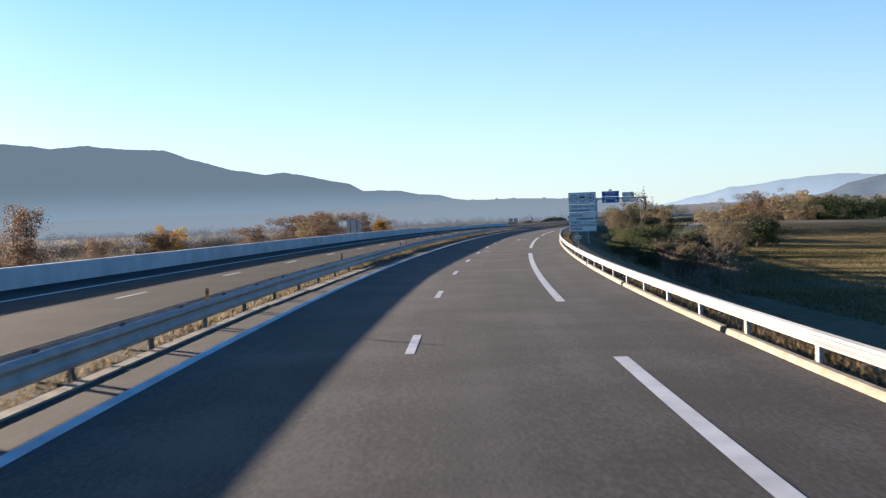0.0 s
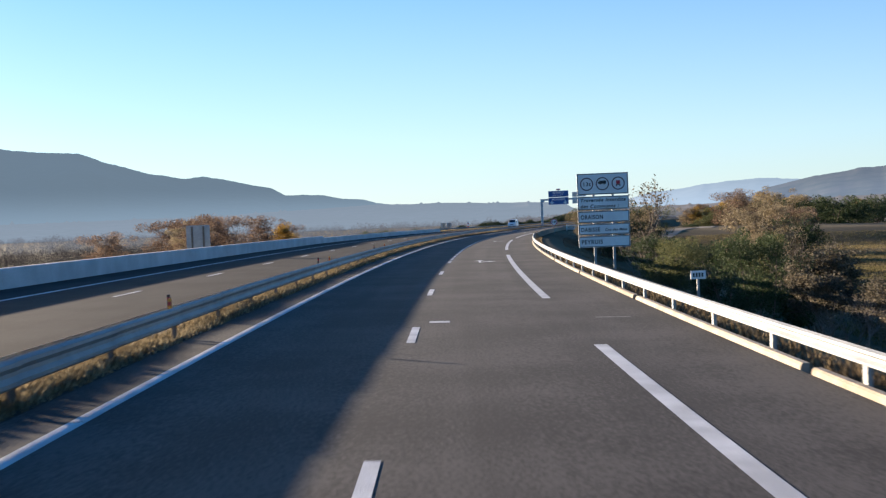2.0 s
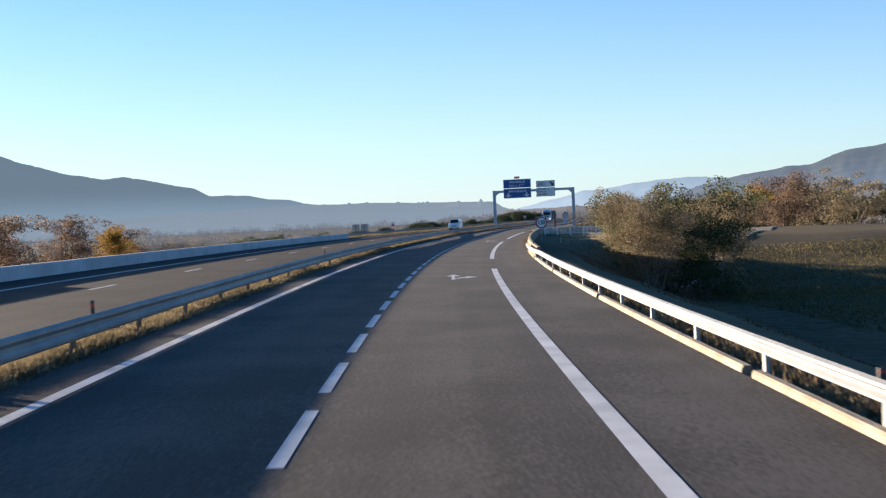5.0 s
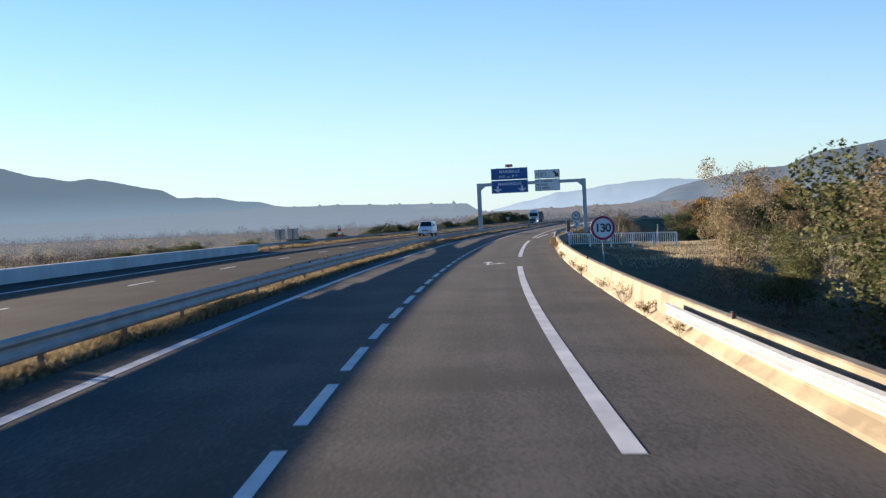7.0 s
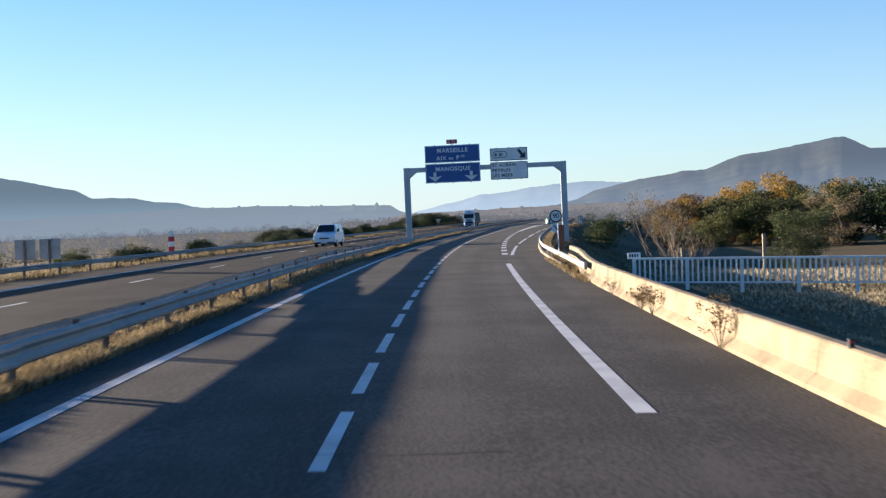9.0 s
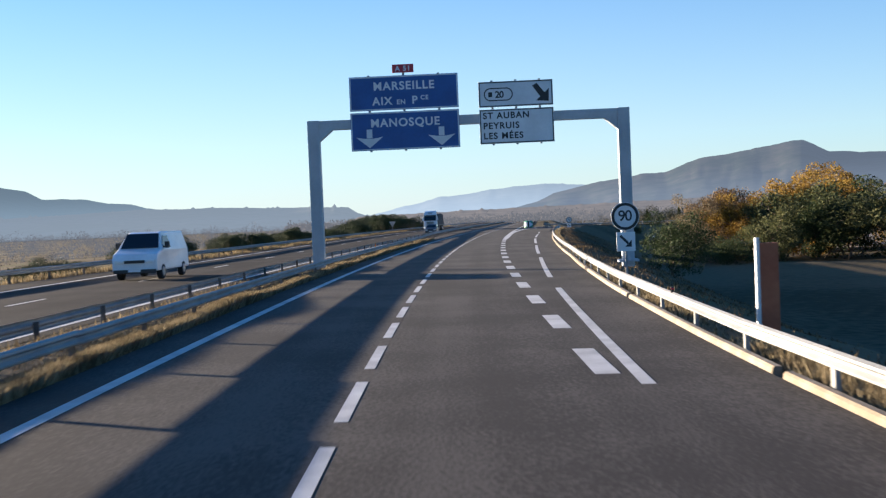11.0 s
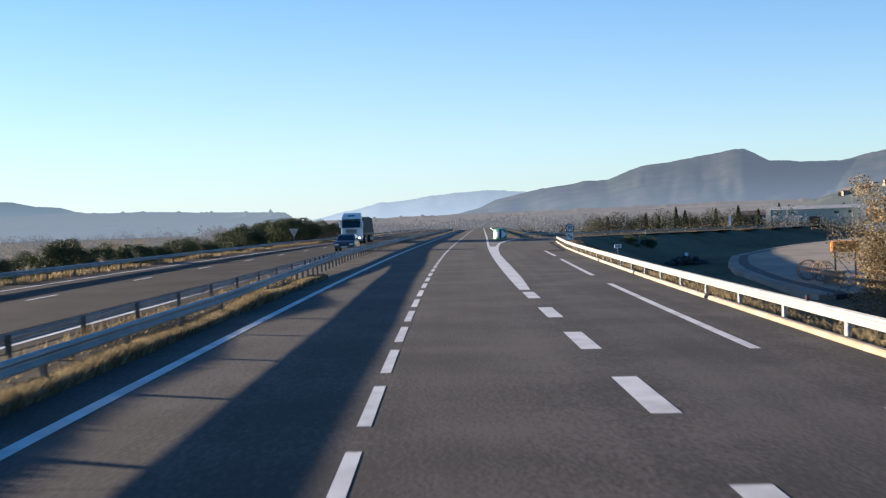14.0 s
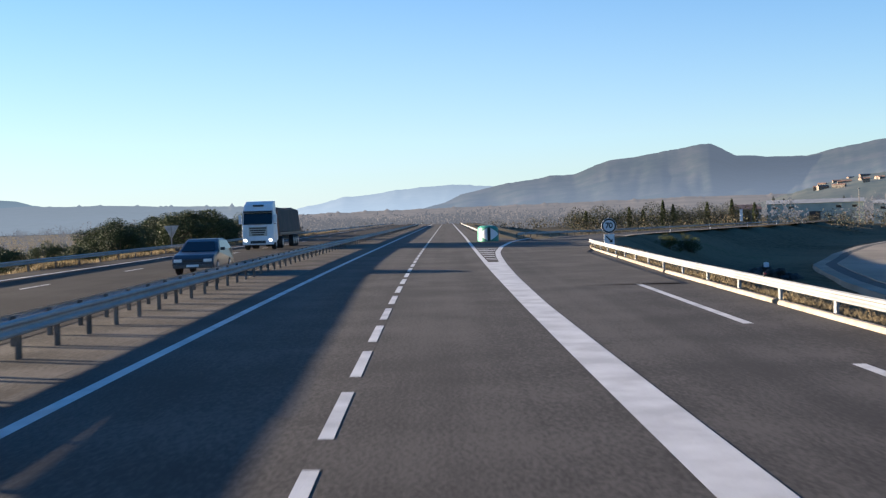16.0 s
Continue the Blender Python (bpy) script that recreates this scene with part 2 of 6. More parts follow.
def sweep(section, s0, s1, n_of, step=4.0, closed=True, z_of=None):
    """A section of (offset to the right, height) drawn along the road."""
    bm = bmesh.new()
    count = max(1, round((s1 - s0) / step))
    rings = []
    for i in range(count + 1):
        s = s0 + (s1 - s0) * i / count
        z = z_of(s) if z_of else 0.0
        rings.append([bm.verts.new(at(s, n_of(s) + dn, dz + z)) for dn, dz in section])
    m = len(section)
    for a, b in zip(rings, rings[1:]):
        for i in range(m if closed else m - 1):
            bm.faces.new((a[i], a[(i + 1) % m], b[(i + 1) % m], b[i]))
    if closed:
        bm.faces.new(rings[0])
        bm.faces.new(rings[-1][::-1])
    bmesh.ops.recalc_face_normals(bm, faces=bm.faces)
    return bm


def slab(s0, s1, left, right, z, step=4.0):
    """A flat strip of the road between two lines."""
    bm = bmesh.new()
    count = max(1, round((s1 - s0) / step))
    rows = []
    for i in range(count + 1):
        s = s0 + (s1 - s0) * i / count
        rows.append((bm.verts.new(at(s, left(s), z(s) if callable(z) else z)), bm.verts.new(at(s, right(s), z(s) if callable(z) else z)), (left(s), s), (right(s), s)))
    layer = bm.loops.layers.uv.new("road")
    for (a, b, ua, ub), (c, d, uc, ud) in zip(rows, rows[1:]):
        f = bm.faces.new((a, b, d, c))
        for corner, place in zip(f.loops, (ua, ub, ud, uc)):
            corner[layer].uv = place
    return bm


def structure(name, bm, material, label, category):
    return tagged(new(name, mesh_of(name, bm, material)), label, category, kind="structure")


# lines of the plan, in metres to the right of the lane line
RIGHT_EDGE = table([(-60, 3.37), (286, 3.37), (297, 3.8), (317, 4.4), (324, 4.63), (343, 5.31), (369, 6.0), (395, 6.5), (427, 7.3), (446, 7.62), (479, 9.07), (492, 11.0), (505, 14.2), (518, 19.0)])
RIGHT_KERB = table([(-60, 5.80), (180, 5.65), (300, 5.6), (316, 5.95), (334, 6.56), (343, 6.92), (395, 8.2), (424, 9.0), (446, 9.6), (479, 11.0), (486, 12.2), (496, 15.2), (508, 20.0)])
SHIFT = table([(60, 0), (175, 1.1), (220, 1.3), (270, 1.6), (357, 2.2), (416, 3.6), (520, 3.8), (900, 3.8)])
RAIL_NEAR = table([(-60, -4.62), (385, -4.62), (425, -5.75), (470, -6.4), (1200, -6.4)])
RAIL_FAR = table([(-60, -5.3), (258, -5.3), (278, -6.4), (296, -6.9), (385, -6.9), (412, -6.6), (440, -6.9), (480, -7.2), (1200, -7.2)])
RAIL_DROP = table([(-60, -0.08), (212, -0.08), (226, 0.07), (250, 0.07), (262, 0.02), (274, -0.14), (390, -0.14), (418, 0.0)])
OUTER = table([(-150, -15.65), (60, -15.65), (175, -16.8), (268, -17.4), (320, -17.6), (360, -16.6), (416, -18.2), (480, -19.3), (1200, -19.5)])
RAMP = [(440, 5.6), (470, 6.6), (490, 8.8), (510, 12.6), (530, 17.5), (560, 28.0), (600, 45.0), (650, 68.0), (720, 101.0), (800, 139.0)]

# ---- ground ----
def smooth(a, b, v):
    u = np.clip((v - a) / (b - a), 0, 1)
    return u * u * (3 - 2 * u)


RAMP_DIP = table([(400, 0.0), (512, 0.0), (530, -0.2), (560, -0.6), (600, -1.0), (650, -1.5), (720, -2.2), (800, -2.8)])
_ramp = [at(s, n, RAMP_DIP(s)) for s, n in RAMP]


def ramp_far(x, y):
    """How far a point is from the slip road's middle, and how high the road lies there."""
    best, level = 1e9, 0.0
    for p, q in zip(_ramp, _ramp[1:]):
        d = q - p
        u = np.clip(((x - p.x) * d.x + (y - p.y) * d.y) / (d.x**2 + d.y**2), 0, 1)
        far = float(np.hypot(x - p.x - u * d.x, y - p.y - u * d.y))
        if far < best:
            best, level = far, p.z + u * d.z
    return best, level


DEPTH_R = table([(-400, 3.4), (215, 3.4), (232, 2.2), (244, 0.14), (284, 0.14), (298, 2.6), (330, 3.6), (400, 3.65), (440, 4.05), (620, 4.05), (1000, 3.9)])
DEPTH_L = table([(-400, 5.0), (150, 5.0), (250, 3.2), (330, 1.8), (420, 1.6), (560, 2.2), (1200, 3.0)])


def ground_z(s, n, wavy=True):
    """Height of the land beside the road."""
    p = at(s, n)
    edge_r, edge_l = RIGHT_KERB(min(s, 479)) + 1.0, OUTER(s) - 1.0
    if n > edge_r:
        low = DEPTH_R(s)
        z = -0.06 - (low - 0.06) * float(smooth(0, 3.2 * low, n - edge_r))
        z -= 1.2 * float(smooth(20, 90, n - edge_r))
    elif n < edge_l:
        low = DEPTH_L(s)
        z = -0.06 - (low - 0.06) * float(smooth(0, 2.4 * low, edge_l - n))
        z -= 3.0 * float(smooth(30, 120, edge_l - n))
    else:
        z = -0.06
    if s > 470 and n > edge_r - 4:
        d, level = ramp_far(p.x, p.y)
        z = max(z, level - p.z - 0.07 - max(0.0, d - 6.5) * 0.45)
    if wavy and (n > edge_r + 2 or n < edge_l - 2):
        z += 0.35 * noise.noise((p.x * 0.11, p.y * 0.11, 0)) - 0.1
    return z


N_COLS = sorted([-150, -120, -95, -75, -60, -48, -40, -34, -30, -27, -24.5, -22, -20.5, -19, -17.6, -16.8, -16.2, -12, -8, -5, 0, 5, 6.9, 7.6, 8.4, 9.3, 10.2, 11.2, 12.4, 13.6, 15, 16.5, 18.5, 21, 24, 28, 33, 39, 46, 55, 66, 80, 95, 112, 130, 150])
S_ROWS = [-160 + 4.0 * i for i in range(310)]
bm = bmesh.new()
HEIGHTS = np.array([[ground_z(s, n) for n in N_COLS] for s in S_ROWS])
lattice = [[bm.verts.new(at(s, n, z)) for n, z in zip(N_COLS, row)] for s, row in zip(S_ROWS, HEIGHTS)]
for a, b in zip(lattice, lattice[1:]):
    for i in range(len(N_COLS) - 1):
        bm.faces.new((a[i], a[i + 1], b[i + 1], b[i]))
loop = [r[0] for r in lattice[::4]] + [lattice[-1][i] for i in range(len(N_COLS))] + [r[-1] for r in lattice[::-4]] + [lattice[0][i] for i in range(len(N_COLS) - 1, -1, -1)]
loop = [v for i, v in enumerate(loop) if v is not loop[i - 1]]
CENTRE = Vector((90, 440, 0))
ring = loop
for reach, z in ((750, -6.5), (1100, -7.0), (1700, -7.0), (2600, -7.0), (3600, -7.0), (4700, -7.0)):
    nxt = []
    for v in loop:
        d = (v.co - CENTRE).to_2d()
        nxt.append(bm.verts.new((CENTRE.x + d.x / d.length * max(reach, d.length * 1.02), CENTRE.y + d.y / d.length * max(reach, d.length * 1.02), z)))
    for i in range(len(ring)):
        bm.faces.new((ring[i - 1], ring[i], nxt[i], nxt[i - 1]))
    ring = nxt
bmesh.ops.recalc_face_normals(bm, faces=bm.faces)
for f in bm.faces:
    f.smooth = True
structure("ground", bm, FIELD, "autumn valley floor of dry grass and fields", "ground")

def land(s, n):
    """Heights of the land's surface at many places at once."""
    i = np.clip((np.asarray(s) - S_ROWS[0]) / 4.0, 0, len(S_ROWS) - 1.001)
    k = np.clip(np.searchsorted(N_COLS, n) - 1, 0, len(N_COLS) - 2)
    cols = np.array(N_COLS, float)
    u, v = i - i.astype(int), np.clip((n - cols[k]) / (cols[k + 1] - cols[k]), 0, 1)
    i = i.astype(int)
    return (HEIGHTS[i, k] * (1 - u) + HEIGHTS[i + 1, k] * u) * (1 - v) + (HEIGHTS[i, k + 1] * (1 - u) + HEIGHTS[i + 1, k + 1] * u) * v


# ---- carriageways ----
structure("road", slab(-150, 1200, lambda s: -4.42, lambda s: RIGHT_KERB(min(s, 484)) if s < 484 else max(5.9, 11.5 - (s - 484) * 0.12), 0.0, 3.0), ASPHALT, "grey asphalt motorway carriageway curving gently through the valley", "road")
structure("road_opposite", slab(-150, 1200, lambda s: OUTER(s) + 0.05, lambda s: RAIL_FAR(s) - 0.25, 0.004, 3.0), ASPHALT_OLD, "worn asphalt of the opposite motorway carriageway", "road")
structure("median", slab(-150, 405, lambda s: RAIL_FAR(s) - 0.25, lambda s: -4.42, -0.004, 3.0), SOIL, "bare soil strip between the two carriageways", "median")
structure("median_paved", slab(405, 1200, lambda s: RAIL_FAR(s) - 0.25, lambda s: -4.42, -0.004, 3.0), PAVED, "paved strip between the two carriageways", "median")
bm = bmesh.new()
rows = []
for i, (s, n) in enumerate(RAMP):
    p, q = at(*RAMP[max(0, i - 1)]), at(*RAMP[min(len(RAMP) - 1, i + 1)])
    side = Vector((q - p).to_2d().normalized().to_3d())
    side = Vector((side.y, -side.x, 0))
    c = at(s, n, 0.002 + RAMP_DIP(s))
    rows.append((bm.verts.new(c - side * (2.0 if i < 2 else 4.2)), bm.verts.new(c + side * (3.2 if i < 2 else 4.6))))
for (a, b), (c, d) in zip(rows, rows[1:]):
    bm.faces.new((a, b, d, c))
structure("slip_road", bm, ASPHALT, "asphalt slip road bending away from the motorway", "road")

TRACK = material("pale earth track", [(0.20, 0.17, 0.13), (0.30, 0.26, 0.20)], scale=0.5, fine=8.0, rough=1.0, bump=0.4, gloss=0.05)
track_n = table([(218, 18.5), (240, 24), (264, 31), (298, 40), (331, 49), (370, 62)])
bm = bmesh.new()
rows = []
for i in range(77):
    s = 218 + 2.0 * i
    n = track_n(s) + 0.5 * math.sin(s * 0.13)
    z = land(np.array([s, s]), np.array([n - 1.4, n + 1.6])) + 0.07
    rows.append([bm.verts.new(at(s, n + d, h)) for d, h in ((-1.8, z[0] - 0.3), (-1.4, z[0]), (1.6, z[1]), (2.0, z[1] - 0.3))])
for p, q in zip(rows, rows[1:]):
    for k in range(3):
        bm.faces.new((p[k], p[k + 1], q[k + 1], q[k]))
structure("farm_track", bm, TRACK, "pale earth track along the edge of the field", "track")

# ---- road markings ----
def marking(name, s0, s1, n_of, width, label, z=0.004):
    w = width / 2
    bm = slab(s0, s1, lambda s: n_of(s) - w, lambda s: n_of(s) + w, z, 2.0)
    return structure(name, bm, PAINT, label, "road marking")


marking("edge_line", -150, 1200, lambda s: -3.52, 0.21, "continuous white edge line on the asphalt")
marking("edge_line", -150, 1200, lambda s: -13.1 - SHIFT(s), 0.20, "continuous white edge line on the asphalt", 0.008)
marking("edge_line", -150, 1200, lambda s: min(RAIL_FAR(s) - 0.75, -6.3 - 0.45 * SHIFT(s)), 0.20, "continuous white edge line on the asphalt", 0.008)
DASH = "short white lane dash on the asphalt"
for k in range(-12, 7):
    far = 29.55 + 13 * k
    marking("lane_dash", far - 3, far, lambda s: 0.0, 0.16, DASH)
k = 3
while 107.23 + 13 / 3 * k < 1000:
    far = 107.23 + 13 / 3 * k
    far += 0.006 * min(90.0, max(0.0, far - 350))
    marking("lane_dash", far - 3, far, lambda s: 0.0, 0.16, DASH)
    k += 1
for k in range(-10, 62):
    far = 44.4 + 13 * k
    marking("lane_dash", far - 3, far, lambda s: -9.85 - SHIFT(s), 0.15, DASH, 0.008)
for k in range(-3, 6):
    near = 25.76 + 11.75 + 52 * (k - 1)
    marking("shoulder_line", near, near + 40.25, lambda s: 3.37, 0.24, "long white hard-shoulder line on the asphalt")
for k in range(8):
    marking("shoulder_line", 297.2 + 26 * k, min(317.2 + 26 * k, 498), RIGHT_EDGE, 0.20, "long white hard-shoulder line on the asphalt")
far = 327.0
for k in range(-4, 11):
    s1 = far + 6.45 * k
    marking("exit_dash", s1 - 3, s1, lambda s: 3.41, 0.36, "broad white dash along the exit lane")
GORE_L, GORE_R = table([(391, 3.2), (440, 3.33), (520, 3.55), (700, 3.6)]), table([(391, 3.52), (400, 3.75), (412, 3.88), (433, 3.95), (446, 4.14), (456, 4.37), (466, 4.66), (474, 4.96), (486, 5.8), (500, 7.3), (507, 8.45), (516, 10.4)])
structure("gore_wedge", slab(392.6, 459, GORE_L, GORE_R, 0.004, 2.0), PAINT, "solid white wedge where the exit parts", "road marking")
marking("edge_line", 459, 900, lambda s: GORE_L(s) + 0.12, 0.24, "continuous white edge line on the asphalt")
marking("edge_line", 459, 514, lambda s: GORE_R(s) - 0.16, 0.32, "continuous white edge line on the asphalt")
for k in range(6):
    s = 462.5 + 3.6 * k
    bm = bmesh.new()
    bm.faces.new([bm.verts.new(at(s + ds, GORE_L(s) + 0.3 + u * max(0.2, GORE_R(s) - GORE_L(s) - 0.66), 0.004)) for u, ds in ((0, 0.6), (1, 0), (1, 0.9), (0, 1.5))])
    structure("gore_bar", bm, PAINT, "slanting white bar between the parting lines", "road marking")


def arrow(s, n, turn=True):
    """Straight-on arrow with a branch to the right, painted on the lane."""
    bm = bmesh.new()
    flat = lambda pts: bm.faces.new([bm.verts.new(at(s + 0.66 * y - 0.9, n + 0.62 * x, 0.005)) for x, y in pts])
    flat([(-0.10, 0), (0.10, 0), (0.06, 3.4), (-0.14, 3.4)])
    flat([(-0.48, 3.4), (0.40, 3.4), (-0.04, 5.6)])
    flat([(0.08, 0.5), (0.08, 1.3), (0.75, 2.5), (0.75, 1.7)])
    flat([(0.75, 1.1), (1.45, 2.5), (0.75, 3.1)])
    return structure("lane_arrow", bm, PAINT, "white arrow ahead and to the right on the lane", "road marking")


for s, n in ((118.0, 1.66), (174.6, 1.7), (236.6, 1.84)):
    arrow(s, n)
structure("cross_mark", slab(82.5, 82.9, lambda s: 0.25, lambda s: 0.70, 0.004), PAINT, "short white mark across the lane", "road marking")

# ---- kerbs ----
def kerb_piece(s0, s1, n_of, height=0.10, width=0.15):
    return tagged(new("kerb", mesh_of("kerb", sweep([(0, -0.05), (0.02, height - 0.03), (0.05, height), (width, height), (width, -0.05)], s0, s1, n_of, 5.0), KERB)), "weathered concrete kerb below the crash barrier", "kerb", "kerbs", "structure")


s = -60.0
while s < 190:
    kerb_piece(s, s + 14.4, RIGHT_KERB)
    s += 14.9
s = 283.0
while s < 480:
    kerb_piece(s, min(s + 14.4, 483), RIGHT_KERB)
    s += 14.9
s = -60.0
while s < 62:
    kerb_piece(s, s + 5.98, lambda s: -4.66 - 0.02 * math.sin(s * 1.7), 0.03, 0.26 + 0.16 * float(smooth(30, 50, s)))
    s += 6.1

# ---- crash barriers ----
def beam_mesh(length):
    section = [(0.0, 0.44), (0.055, 0.475), (0.06, 0.52), (0.01, 0.575), (0.01, 0.62), (0.06, 0.675), (0.055, 0.72), (0.0, 0.755)]
    bm = bmesh.new()
    rings = [[bm.verts.new((x, y, 0.35 + 0.73 * (z - 0.44))) for x, z in section] for y, d in ((-0.12, 0), (length + 0.02, 0))]
    back = [[bm.verts.new((x - 0.006, y, 0.35 + 0.73 * (z - 0.44))) for x, z in section] for y in (-0.12, length + 0.02)]
    for i in range(len(section) - 1):
        bm.faces.new((rings[0][i], rings[0][i + 1], rings[1][i + 1], rings[1][i]))
        bm.faces.new((back[0][i + 1], back[0][i], back[1][i], back[1][i + 1]))
    for a, b in ((0, 1), (-1, -2)):
        bm.faces.new((rings[0][a], rings[1][a], back[1][a], back[0][a]))
    return mesh_of("beam", bm, STEEL)


def post_mesh(height=0.55, material=STEEL_DARK):
    bm = boxed(-0.035, 0.035, -0.065, -0.057, -0.3, height)
    box(bm, -0.035, -0.027, -0.057, 0.065, -0.3, height)
    box(bm, -0.027, 0.035, 0.057, 0.065, -0.3, height)
    return mesh_of("post", bm, material)


BEAM4, POST, POST_PALE = beam_mesh(4.0), post_mesh(), post_mesh(0.53, STEEL)


def guardrail(s0, s1, n_of, face, label, every=4.0, post=POST, drop=None, bare=(0, 0), tall=None):
    """face: -1 looks to the left of the road's line, 1 to the right."""
    root = thing("guardrail", label, "crash barrier", stand(s0, n_of(s0)), "crash barriers", "structure")
    inv = root.matrix_world.inverted()
    count = round((s1 - s0) / 4.0)
    for i in range(count):
        p, q = (at(s, n_of(s), drop(s) if drop else 0.0) for s in (s0 + 4 * i, s0 + 4 * i + 4))
        d = q - p
        turn = Matrix.Translation(p) @ Matrix.Rotation(math.atan2(-d.x, d.y), 4, "Z") @ Matrix.Diagonal((face, d.length / 4.0, 1, 1))
        k = tall(s0 + 4 * i) if tall else 0.0
        part("beam", BEAM4, None, root, m=inv @ turn @ Matrix.Translation((0, 0, -k * 0.265)) @ Matrix.Diagonal((1, 1, 1 + 0.61 * k, 1)))
        for j in range(round(4 / every)):
            u = j * every / 4
            if bare[0] < s0 + 4 * (i + u) < bare[1]:
                continue
            part("post", post, None, root, m=inv @ Matrix.Translation(p.lerp(q, u)) @ Matrix.Rotation(math.atan2(-d.x, d.y), 4, "Z") @ Matrix.Translation((-0.09 * face, 0, 0)))
    return root


guardrail(-60, 204, lambda s: RIGHT_KERB(s) + 0.10 - 0.20 * float(smooth(186, 196, s)), -1, "galvanised steel crash barrier on low posts beside the hard shoulder", post=POST_PALE, bare=(192, 300))
guardrail(272, 480, lambda s: RIGHT_KERB(s) + 0.14 - 0.08 * (1 - float(smooth(272, 282, s))), -1, "galvanised steel crash barrier on low posts beside the exit lane", post=POST_PALE, bare=(200, 291))
guardrail(-60, 400, RAIL_NEAR, 1, "galvanised steel crash barrier on brown posts in the median", drop=table([(-60, -0.085), (52, -0.085), (84, 0.0), (244, 0.0), (258, 0.08), (280, 0.08), (300, 0.01), (340, 0.015), (385, 0.03), (400, 0.06)]), tall=table([(-60, 1.0), (246, 1.0), (265, 0.0), (500, 0.0)]))
guardrail(400, 720, RAIL_NEAR, 1, "galvanised steel crash barrier on close-set posts in the median", 2.0, drop=table([(400, 0.06), (412, 0.09), (430, 0.07), (446, 0.03), (720, 0.03)]), tall=table([(400, 0.0), (408, 0.0), (420, 0.4), (440, 0.3), (720, 0.3)]))
guardrail(-60, 240, RAIL_FAR, -1, "galvanised steel crash barrier facing the opposite carriageway", drop=RAIL_DROP)
guardrail(240, 412, RAIL_FAR, -1, "galvanised steel crash barrier set lower by the opposite carriageway", drop=RAIL_DROP, tall=table([(240, 0.0), (258, 0.0), (272, 0.6), (290, 0.6), (312, 0.0), (420, 0.0)]))
guardrail(412, 720, RAIL_FAR, -1, "galvanised steel crash barrier on close-set posts by the opposite carriageway", 2.0, drop=RAIL_DROP)
guardrail(268, 840, OUTER, 1, "galvanised steel crash barrier at the far road edge")


def ramp_left(s):
    return float(np.interp(s, [r[0] for r in RAMP], [r[1] for r in RAMP])) - 4.6


guardrail(512, 720, ramp_left, 1, "sunlit steel crash barrier along the slip road", drop=RAMP_DIP)
structure("ramp_verge", slab(516, 720, lambda s: ramp_left(s) + 9.4, lambda s: ramp_left(s) + 10.1, RAMP_DIP, 4.0), KERB, "pale gravel edge strip along the slip road", "verge")
guardrail(508, 720, lambda s: 5.7, -1, "sunlit steel crash barrier beyond the parting")

# ---- concrete barrier over the underpass ----
def barrier_n(s):
    return 5.62 + 0.95 * float(smooth(268, 290, s))


root = thing("concrete_barrier", "cream concrete safety barrier with moulded foot, weathered", "concrete barrier", stand(194, 5.62), "", "structure")
inv = root.matrix_world.inverted()
SECTION = [(0.0, -0.05), (0.0, 0.07), (0.14, 0.20), (0.20, 0.61), (0.23, 0.63), (0.37, 0.63), (0.40, 0.61), (0.60, -0.05)]
s = 193.0
while s < 291:
    bm = sweep(SECTION, s, min(s + 5.98, 292), barrier_n, 3.0)
    part("section", bm, CONCRETE, root, m=inv)
    s += 6.0

# ---- wall beyond the opposite carriageway ----
bm = boxed(-0.03, 0.09, -0.16, 0.0, 0.33, 0.60, bevel=0.045)
tagged(new("rail_end", mesh_of("rail_end", bm, STEEL)), "pale rounded end cap of the crash barrier", "crash barrier", kind="structure").matrix_world = stand(271.9, RIGHT_KERB(272) + 0.03)
structure("wall_valley", sweep([(0, -0.3), (0, 0.74), (-0.05, 0.78), (-0.25, 0.78), (-0.3, 0.74), (-0.3, -0.3)], -150, 176, OUTER, 4.0), CONCRETE_PALE, "pale smooth concrete screen wall along the far shoulder", "wall")
structure("wall_valley_low", sweep([(0, -0.3), (0, 0.56), (-0.05, 0.60), (-0.25, 0.60), (-0.3, 0.56), (-0.3, -0.3)], 176.02, 268, OUTER, 4.0), CONCRETE_PALE, "lower grey concrete wall along the far shoulder", "wall")

# ---- cracks across the lanes ----
CRACK = plain("near-black crack and line", (0.008, 0.008, 0.009), 0.9)
cr = random.Random(4)
for s, n0, n1 in ((25.5, -1.6, 0.1), (50, -4.4, -2.9), (71, -4.3, -3.0), (116.0, -0.3, 1.2), (136, -4.3, -2.8), (190.3, -0.9, 0.6), (191.0, -4.2, -2.9), (220.6, 0.05, 1.3), (217.6, -0.1, 0.6), (226, -4.3, -3.0), (243.6, -0.1, 1.8), (242.0, -0.1, 0.9), (247, -4.3, -2.6), (262, -4.4, -3.2), (325.6, 0.0, 1.9), (356.2, -0.1, 1.5), (380.6, -0.5, 1.3), (424.6, -0.8, 0.8), (318, -4.3, -1.2), (366, -3.4, -1.6)):
    bm = bmesh.new()
    row, u = [], n0
    ds = 0.0
    while u < n1:
        row.append((bm.verts.new(at(s + ds - 0.018, u, 0.006)), bm.verts.new(at(s + ds + 0.018 * cr.random(), u, 0.006))))
        u += 0.12
        ds += cr.uniform(-0.035, 0.035) - 0.006
    for (a, b), (c, d) in zip(row, row[1:]):
        bm.faces.new((a, b, d, c))
    structure("crack", bm, CRACK, "thin dark crack across the asphalt", "crack")
# a single dark line slanting over the opposite lanes, in the crack colour
bm = bmesh.new()
